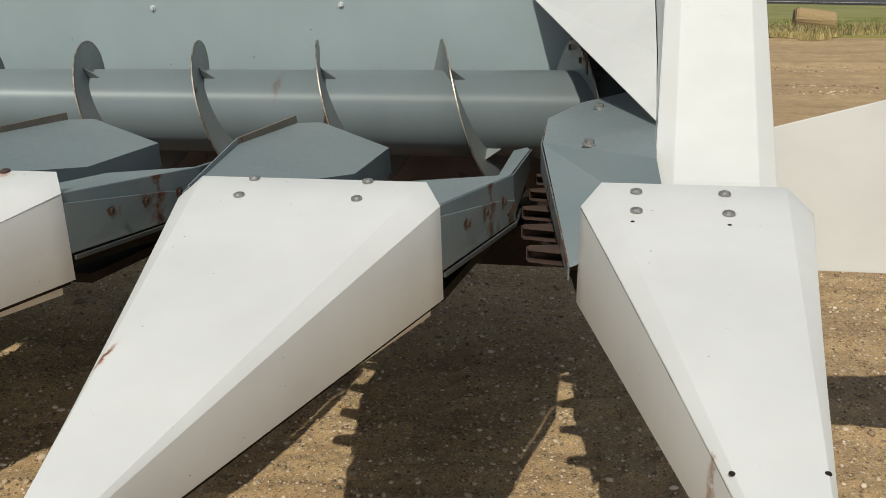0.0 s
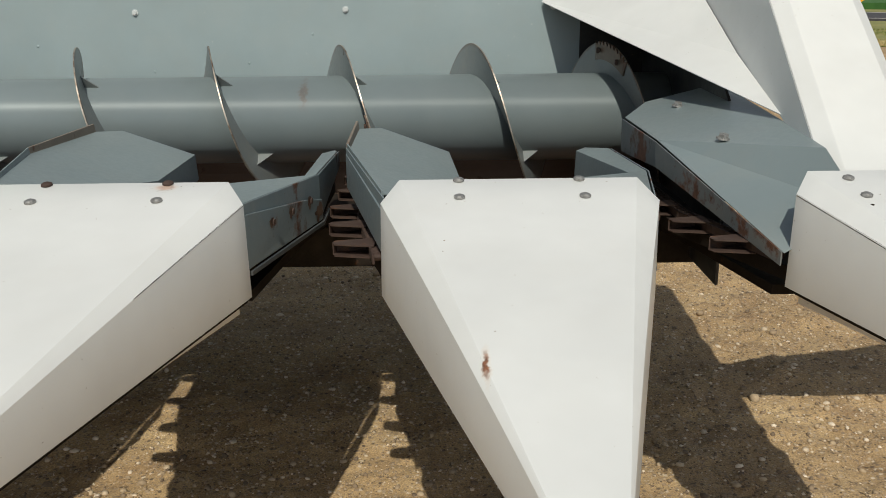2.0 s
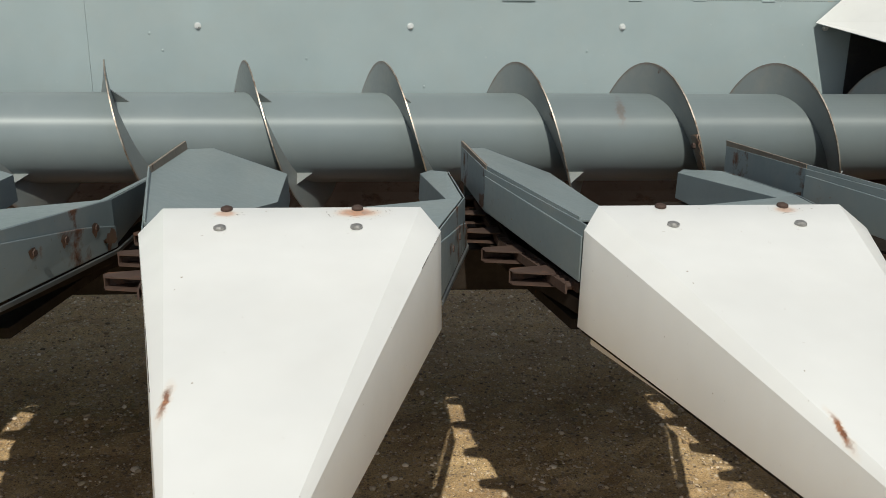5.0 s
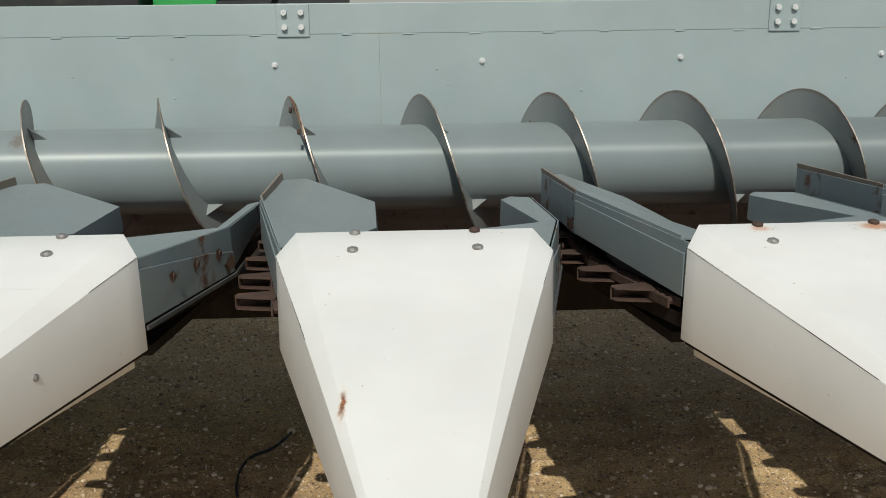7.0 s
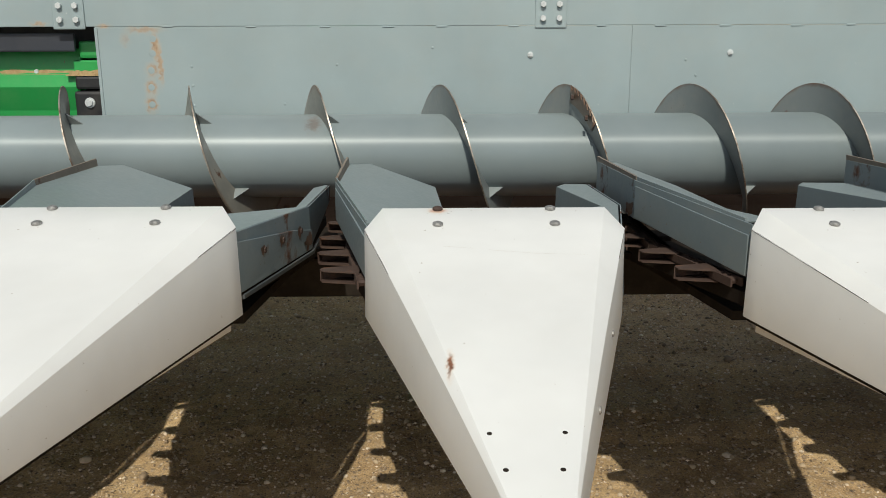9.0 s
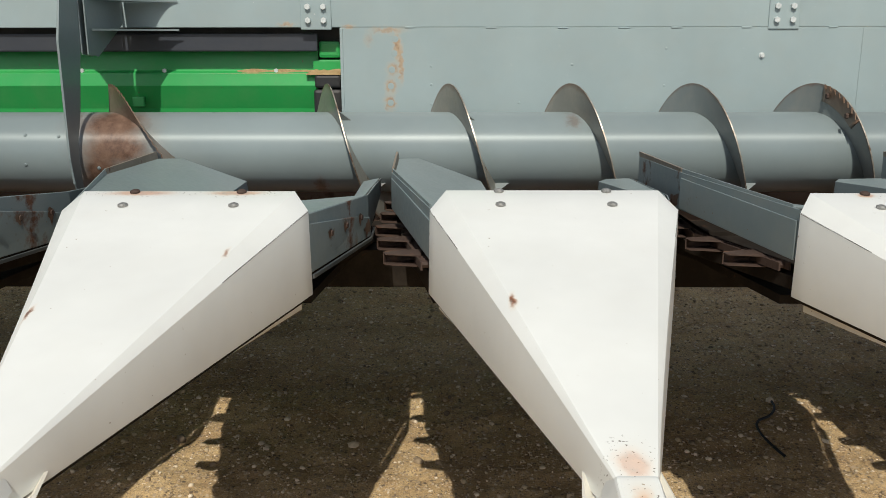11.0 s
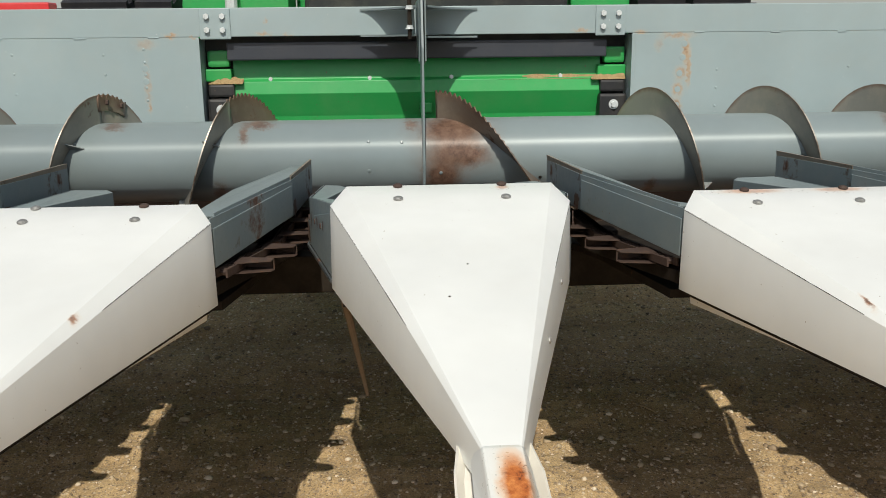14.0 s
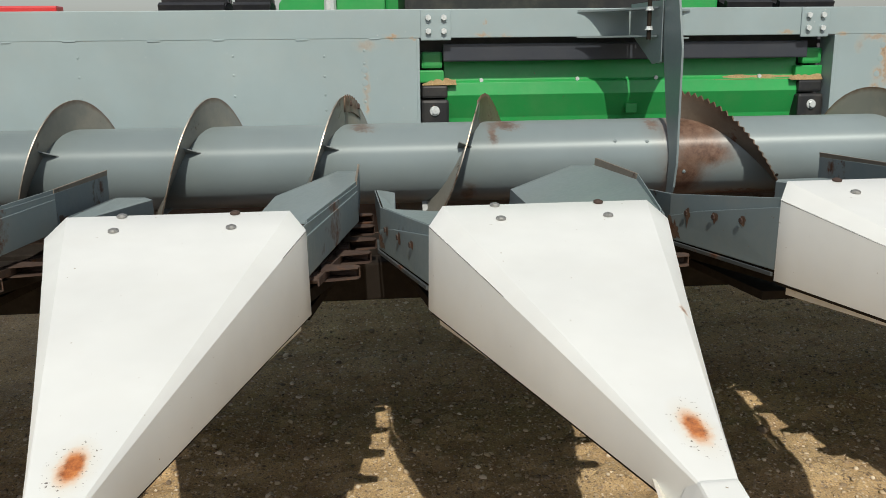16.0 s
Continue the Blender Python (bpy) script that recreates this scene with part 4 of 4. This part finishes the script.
    # added dark sheet that paints the shaded gap between strip and bar
    mesh("gap_shade", [P(0.2625 + G, 0.087, 0.938), P(0.339 + G, 0.455, 0.944), P(0.334 + G, 0.60, 0.95), P(0.335 + G, 0.60, 0.906), P(0.340 + G, 0.455, 0.911), P(0.2622 + G, 0.087, 0.922)],
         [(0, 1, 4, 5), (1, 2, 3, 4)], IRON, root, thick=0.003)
    # rails and decks under the chains
    for s, x0, x1 in ((1, 0.085, 0.012), (-1, -0.115, -0.060)):
        rail = [(x0 + 0.045 * s, 0.07, 0.918), (x1 + 0.014 * s, 0.52, 0.888), (x1 + 0.016 * s, 1.05, 0.872)]
        rv = []
        for x, y, z in rail:
            rv += [P(x, y, z), P(x + s * 0.09, y, z), P(x + s * 0.09, y, z - 0.02), P(x, y, z - 0.03)]
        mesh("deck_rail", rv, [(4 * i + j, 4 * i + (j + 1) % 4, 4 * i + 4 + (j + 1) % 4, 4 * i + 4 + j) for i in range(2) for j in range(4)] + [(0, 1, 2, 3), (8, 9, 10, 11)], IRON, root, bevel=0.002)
    # the closed frame under the covers, near black to paint in the deep shade
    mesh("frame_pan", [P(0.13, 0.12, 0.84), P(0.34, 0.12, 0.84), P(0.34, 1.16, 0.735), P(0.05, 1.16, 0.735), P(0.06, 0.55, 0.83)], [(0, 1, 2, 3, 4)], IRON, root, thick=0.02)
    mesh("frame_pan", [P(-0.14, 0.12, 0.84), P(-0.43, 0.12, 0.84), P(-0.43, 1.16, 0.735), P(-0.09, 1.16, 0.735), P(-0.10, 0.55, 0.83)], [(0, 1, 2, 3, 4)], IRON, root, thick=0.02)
    # chains with their paddles
    for s in (1, -1):
        pts = [Vector((0.118 if s > 0 else -0.160, 0.08, 0.936)), Vector((0.052 if s > 0 else -0.100, 0.50, 0.906)), Vector((0.045 if s > 0 else -0.086, 1.02, 0.893))]
        cb = bmesh.new()
        lengths = [(pts[i + 1] - pts[i]).length for i in range(2)]
        total = sum(lengths)

        def along(d):
            i = 0 if d < lengths[0] else 1
            dd = d - (0 if i == 0 else lengths[0])
            return pts[i].lerp(pts[i + 1], dd / lengths[i]), (pts[i + 1] - pts[i]).normalized()
        d, i = 0.01, 0
        while d < total - 0.01:
            c, w = along(d)
            m = Matrix.Translation(P(*c)) @ Vector((mirror * w.x, w.y, w.z)).to_track_quat("Y", "Z").to_matrix().to_4x4()
            if i % 2:
                bmesh.ops.create_cone(cb, cap_ends=True, segments=8, radius1=0.0085, radius2=0.0085, depth=0.020, matrix=m @ Matrix.Rotation(radians(90), 4, 'Y'))
            else:
                for q in (-1, 1):
                    bmesh.ops.create_cube(cb, size=1, matrix=m @ Matrix.Translation((0.012 * q, 0, 0)) @ Matrix.Diagonal((0.004, 0.024, 0.018, 1)))
            d += 0.0125
            i += 1
        part("gathering_chain", cb, RUST, root)
        for d in ((0.10, 0.30, 0.50, 0.70, 0.90) if s > 0 else ()):
            c, w = along(min(total - 0.02, d))
            L = 0.080
            m = Matrix.Translation(P(*c)) @ Matrix.Diagonal((mirror, 1, 1, 1))
            o = -s
            plan = [(0, -0.032), (o * L, -0.016), (o * (L + 0.006), 0.0), (o * L, 0.012), (0, 0.030)]
            pv = [m @ Vector((x, y, z)) for z in (0.013, -0.013) for x, y in plan]
            mesh("paddle", pv, [(0, 1, 2, 3, 4), (5, 6, 7, 8, 9), (2, 3, 8, 7), (3, 4, 9, 8)], RUST, root, thick=0.0024)
    return root


first = row_unit(5)
for k in (2, 3, 4, 6, 7):
    copy_thing(first, Matrix.Translation((sx(k) + R / 2, 0, 0)))
row_unit(1, hood=False)
row_unit(8, lift=0.024)
row_unit(8, mirror=-1, lift=0.034)
lu = row_unit(9, mirror=-1)
for k in (10, 11):
    copy_thing(lu, Matrix.Translation((sx(k) - R / 2, 0, 0)))


# ---------------------------------------------------------------- end of the header
X0 = sx(0)
end = empty("end_divider", (X0, 0, 0), "tall white sheet-metal end divider of the corn header", "divider")
C, T = (-0.115, 0.50, 1.138), (-0.521, 1.822, 1.367)
mesh("inner_shield", [C, T, (-0.25, 1.815, 1.62), (-0.11, 1.70, 1.66), (-0.11, 1.20, 1.392), (-0.108, 0.863, 1.250)], [(0, 1, 2, 3, 4, 5)], WHITE, end, thick=0.004, bevel=0.002)
# the rising ridge behind the end snout
pv = []
for y, z, xl, xr in ((0.10, 1.010, -0.135, 0.105), (0.215, 1.074, -0.125, 0.10), (0.65, 1.40, -0.105, 0.115), (1.10, 1.70, -0.085, 0.125),):
    pv += [(xl - 0.03, y + 0.12, z - 0.20), (xl, y + 0.01, z - 0.02), (xl + 0.035, y, z), (xr - 0.035, y, z), (xr, y + 0.01, z - 0.02), (xr + 0.02, y + 0.12, z - 0.25)]
mesh("ridge_cover", pv, [(6 * i + j, 6 * i + j + 1, 6 * i + 7 + j, 6 * i + 6 + j) for i in range(3) for j in range(1, 5)], WHITE, end, thick=0.004, bevel=0.003)
mesh("ridge_side", [(-0.125, 0.227, 1.052), (-0.105, 0.662, 1.378), (-0.085, 1.112, 1.678), (-0.112, 0.505, 1.134), (-0.106, 0.868, 1.247), (-0.108, 1.205, 1.389), (-0.108, 1.70, 1.655)],
     [(0, 3, 4, 1), (1, 4, 5, 2), (2, 5, 6)], WHITE, end, thick=0.003)
mesh("outer_wing", [(0.02, 0.69, 0.75), (0.02, 0.69, 1.065), (0.16, 0.69, 1.10), (0.95, 0.69, 1.32), (1.0, 0.69, 0.755)], [(0, 1, 2, 3, 4)], WHITE, end, thick=0.005, bevel=0.002, label="broad white outer shield")
END_SIDE = painted("grey_paint_rusted_through", (0.12, 0.14, 0.145), 0.5, rust=0.2, dust=0.2, rustscale=6.0)
ehood = empty("end_hood", (X0, 0, 0), "grey folded sheet hood at the end row, two bolts on top", "hood")
eh = [(-0.372, 0.613, 1.066), (-0.385, 0.93, 1.075), (-0.30, 1.06, 1.10), (-0.08, 1.08, 1.15), (-0.115, 0.48, 1.128), (-0.123, 0.237, 1.112), (-0.272, 0.03, 0.955), (-0.10, 0.09, 1.02)]
mesh("hood_sheet", eh, [(0, 1, 2, 3, 4), (0, 4, 5), (0, 5, 7, 6)], GREY, ehood, thick=0.003, bevel=0.002)
mesh("hood_side", [(-0.275, 0.035, 0.955), (-0.377, 0.613, 1.062), (-0.390, 0.95, 1.068), (-0.388, 0.95, 0.975), (-0.375, 0.6, 1.0), (-0.275, 0.035, 0.928)], [(0, 1, 4, 5), (1, 2, 3, 4)], END_SIDE, ehood, thick=0.003)
for p in ((-0.249, 0.898, 1.108), (-0.259, 0.465, 1.092)):
    hex_bolt("bolt", p, (0.1, -0.1, 1), DULL, ehood, 0.012, 0.009, 0.016)
# end plate, black and large to keep the inside of the end dark
prism("end_plate", [(0.80, 0.62), (1.99, 0.62), (1.99, 1.60), (1.72, 1.60), (1.35, 1.41), (0.9, 1.19), (0.80, 1.12)], -0.137, -0.129, "x", BLACK, end)
mesh("top_plate", [(-0.62, 1.79, 1.655), (-0.62, 1.99, 1.655), (-0.03, 1.99, 1.70), (-0.03, 1.70, 1.70), (-0.11, 1.70, 1.665), (-0.46, 1.80, 1.665)], [(0, 1, 2, 3, 4, 5)], GREY, end, thick=0.004)


# ---------------------------------------------------------------- combine and others behind the header
combine = empty("combine", (0, 4.6, 0), "green combine harvester behind the header", "combine")
box("body", (-0.85, 0.9, 0.9), (1.70, 5.5, 3.4), GREEN, combine, 0.05)
box("cab_underside", (-0.72, 0.2, 0.9), (1.20, 0.9, 2.3), BLACK, combine, 0.03)
box("feeder_box", (-0.72, -2.4, 0.75), (0.72, 0.6, 1.42), GREEN, combine, 0.02)
prism("fender", [(-1.66, 1.2), (-0.85, 1.2), (-0.85, 2.4), (-1.25, 2.2), (-1.62, 1.72)], 0.35, 0.9, "y", GREEN, combine, 0.01)
rod("rail_post", (-1.25, 0.25, 1.0), (-1.25, 0.25, 2.6), 0.045, ZINC, combine, 10)
box("vent_panel", (1.25, 0.35, 1.3), (1.70, 0.9, 2.4), GREEN, combine, 0.02)
for x0, x1 in ((-2.46, -2.0), (-1.94, -1.68), (1.74, 2.1), (2.16, 2.6)):
    w = rod("wheel", (x0, 0.6, 0.87), (x1, 0.6, 0.87), 0.87, RUBBER, combine, 44)
    hub = rod("rim", (x0 - 0.01, 0.6, 0.87), (x1 + 0.01, 0.6, 0.87), 0.45, YELLOW, w, 24)
    for i in range(36):
        a = 2 * math.pi * i / 36
        lug = box_bm((x0, -0.03, 0.86), (x1, 0.03, 0.905), 0.0)
        lug.transform(Matrix.Translation((0, 0.6, 0.87)) @ Matrix.Rotation(a, 4, "X"))
        part("tread_lug", lug, RUBBER, w)
red = empty("red_machine", (-6.0, 14.0, 0), "red farm implement far behind the header", "implement")
box("beam", (-4.0, 0, 1.55), (0.13, 0.4, 2.11), RED, red, 0.03)
for x in (-3.5, -0.3):
    box("leg", (x, 0.05, 0), (x + 0.3, 0.35, 1.55), RED, red, 0.03)
sign = empty("road_sign", (18.15, 26.6, 0.05), "yellow diamond warning sign on a steel post", "sign")
box("post", (-0.03, -0.02, 0), (0.03, 0.02, 0.95), ZINC, sign, 0.004)
mesh("plate", [(-0.07, -0.03, 0.43), (0.54, -0.03, 0.87), (0.20, -0.03, 1.54), (-0.41, -0.03, 1.10)], [(0, 1, 2, 3)], YELLOW, sign, thick=0.004)
stalk = empty("dry_stalk", (-0.335, 0.925, 0.88), "dry brown plant stalk hanging down from the row unit", "stalk")
rod("stem", (0.0, 0.0, 0.0), (0.060, 0.006, -0.32), 0.016, WOOD, stalk, 9, r2=0.013)
rod("stem_end", (0.060, 0.006, -0.315), (0.114, 0.011, -0.60), 0.013, WOOD, stalk, 9, r2=0.006)


# ---------------------------------------------------------------- gravel lying on the ground
def pebbles(name, count, x0, x1, y0, y1, r0, r1, seed, coarse=False):
    rng = np.random.default_rng(seed)
    t = (1 + 5 ** 0.5) / 2
    ico = np.array([(-1, t, 0), (1, t, 0), (-1, -t, 0), (1, -t, 0), (0, -1, t), (0, 1, t), (0, -1, -t), (0, 1, -t), (t, 0, -1), (t, 0, 1), (-t, 0, -1), (-t, 0, 1)]) / 1.902
    tri = np.array([(0, 11, 5), (0, 5, 1), (0, 1, 7), (0, 7, 10), (0, 10, 11), (1, 5, 9), (5, 11, 4), (11, 10, 2), (10, 7, 6), (7, 1, 8),
                    (3, 9, 4), (3, 4, 2), (3, 2, 6), (3, 6, 8), (3, 8, 9), (4, 9, 5), (2, 4, 11), (6, 2, 10), (8, 6, 7), (9, 8, 1)])
    if coarse:
        ico = np.array([(1, 0, 0), (0, 1, 0), (-1, 0, 0), (0, -1, 0), (0, 0, 1), (0, 0, -1)], float)
        tri = np.array([(0, 1, 4), (1, 2, 4), (2, 3, 4), (3, 0, 4), (1, 0, 5), (2, 1, 5), (3, 2, 5), (0, 3, 5)])
    nv = len(ico)
    verts, faces = [], []
    for i in range(count):
        x, y = rng.uniform(x0, x1), rng.uniform(y0, y1)
        r = r0 * (r1 / r0) ** (rng.random() ** 2.2)
        a = rng.uniform(0, 6.283)
        sc = np.array([r * rng.uniform(0.8, 1.4), r * rng.uniform(0.7, 1.1), r * rng.uniform(0.45, 0.8)])
        p = ico * (1 + rng.uniform(-0.18, 0.18, (nv, 1))) * sc
        c, w = math.cos(a), math.sin(a)
        p = np.stack((p[:, 0] * c - p[:, 1] * w, p[:, 0] * w + p[:, 1] * c, p[:, 2]), 1)
        verts.append(p + (x, y, ground_z(x, y) + sc[2] * 0.35))
        faces.append(tri + nv * i)
    me = bpy.data.meshes.new(name)
    me.from_pydata(np.concatenate(verts).tolist(), [], np.concatenate(faces).tolist())
    me.polygons.foreach_set("use_smooth", [True] * len(me.polygons))
    me.materials.append(PEBBLE)
    return tagged(new(name, me), "small tan and grey stones scattered on the dirt", "gravel", kind="stuff")


pebbles("gravel", 70000, -2.6, 7.6, 0.35, 3.2, 0.0026, 0.0075, 11, coarse=True)
pebbles("gravel_stones", 17000, -2.6, 7.8, 0.30, 4.5, 0.005, 0.013, 12)
pebbles("gravel_lumps", 420, -2.6, 7.8, 0.35, 5.0, 0.012, 0.023, 13)


# ---------------------------------------------------------------- small things on the ground
def hose(name, pts, r, material, label, cat):
    cu = bpy.data.curves.new(name, "CURVE")
    cu.dimensions, cu.bevel_depth, cu.bevel_resolution, cu.resolution_u = "3D", r, 2, 6
    sp = cu.splines.new("BEZIER")
    sp.bezier_points.add(len(pts) - 1)
    for p, (x, y) in zip(sp.bezier_points, pts):
        p.co = (x, y, ground_z(x, y) + r * 0.7)
        p.handle_left_type = p.handle_right_type = "AUTO"
    tmp = new(name, cu)
    me = bpy.data.meshes.new_from_object(tmp.evaluated_get(bpy.context.evaluated_depsgraph_get()))
    bpy.data.objects.remove(tmp)
    me.materials.append(material)
    return tagged(new(name, me), label, cat)


hose("cable", HOSE, 0.005, RUBBER, "thin black cable lying on the gravel", "cable")
random.seed(21)
for bx, by in STRAW:
    a = random.uniform(0, 3.14)
    d = Vector((math.cos(a), math.sin(a))) * random.uniform(0.03, 0.07)
    hose("straw", [(bx - d.x, by - d.y), (bx + 0.006, by + 0.004), (bx + d.x, by + d.y)], 0.0022, DUST, "short dry piece of straw on the dirt", "straw")


# ---------------------------------------------------------------- grass along the verge
def grass_blades(name, count, x0, x1, y0, y1, h0, h1, seed, stops):
    rng = np.random.default_rng(seed)
    m, b = base(name + "_blades", 0.8)
    g = m.node_tree.nodes.new("ShaderNodeNewGeometry")
    link(m, ramp(m, g.outputs["Random Per Island"], stops).outputs[0], b.inputs["Base Color"])
    verts, faces = [], []
    for i in range(count):
        x, y = rng.uniform(x0, x1), y0 + (y1 - y0) * rng.random()
        if noise.noise((x * 0.8, y * 0.8, seed)) < -0.12:
            continue
        h = rng.uniform(h0, h1)
        a = rng.uniform(0, 6.283)
        w = rng.uniform(0.008, 0.018)
        lx, ly = rng.uniform(-0.5, 0.5, 2) * h
        c, d = math.cos(a) * w, math.sin(a) * w
        k = len(verts)
        verts += [(x - c, y - d, 0.03), (x + c, y + d, 0.03), (x + lx * 0.4 + c * 0.7, y + ly * 0.4 + d * 0.7, 0.05 + h * 0.6), (x + lx * 0.4 - c * 0.7, y + ly * 0.4 - d * 0.7, 0.05 + h * 0.6), (x + lx, y + ly, 0.05 + h)]
        faces += [(k, k + 1, k + 2, k + 3), (k + 3, k + 2, k + 4)]
    me = bpy.data.meshes.new(name)
    me.from_pydata(verts, [], faces)
    me.materials.append(m)
    return tagged(new(name, me), "dry yellow and green grass at the roadside", "grass", kind="stuff")


grass_blades("tall_grass", 9000, 6.0, 12.6, 18.6, 20.6, 0.05, 0.20, 33, [(0.0, (0.13, 0.15, 0.05)), (0.35, (0.36, 0.29, 0.12)), (0.75, (0.50, 0.40, 0.20)), (1.0, (0.22, 0.23, 0.07))])
grass_blades("verge_grass", 22000, 7.0, 27.0, 17.75, 19.4, 0.02, 0.10, 31, [(0.0, (0.20, 0.21, 0.06)), (0.3, (0.44, 0.35, 0.14)), (0.75, (0.56, 0.45, 0.22)), (1.0, (0.30, 0.29, 0.09))])
grass_blades("green_grass", 24000, 7.0, 30.0, 18.4, 25.0, 0.02, 0.06, 32, [(0.0, (0.13, 0.17, 0.045)), (0.6, (0.24, 0.26, 0.08)), (1.0, (0.38, 0.34, 0.13))])


# ---------------------------------------------------------------- the bale in the verge and clods along the wheel ruts
bale = empty("straw_bale", (10.1, 20.2, 0.05), "round tan straw bale lying in the tall grass", "bale")
STRAW_TAN = field_material("bale_straw", (0.30, 0.21, 0.10), (0.52, 0.38, 0.20), 14.0, (1.0, 6.0, 6.0))
bb = bmesh.new()
bmesh.ops.create_cone(bb, cap_ends=True, segments=26, radius1=0.235, radius2=0.235, depth=0.86, matrix=Matrix.Translation((0.05, 0, 0.235)) @ Matrix.Rotation(radians(90), 4, "Y") @ Matrix.Rotation(radians(8), 4, "Y"))
bmesh.ops.bevel(bb, geom=[e for e in bb.edges if e.is_boundary or abs(e.calc_face_angle(0)) > 1.0], offset=0.03, segments=2, affect="EDGES")
for v in bb.verts:
    v.co += Vector((0.02, 0.02, 0.02)) * noise.noise(v.co * 9)
part("roll", bb, STRAW_TAN, bale)
eb = bmesh.new()
bmesh.ops.create_cone(eb, cap_ends=True, segments=22, radius1=0.19, radius2=0.17, depth=0.02, matrix=Matrix.Translation((-0.385, 0, 0.30)) @ Matrix.Rotation(radians(-90), 4, "Y"))
part("end_face", eb, WOOD, bale, "dark weathered end of the bale")
pebbles("soil_clods", 1500, 6.5, 16.0, 9.5, 10.6, 0.006, 0.026, 14)
pebbles("soil_lumps", 700, 6.5, 17.0, 12.0, 12.7, 0.006, 0.026, 15)
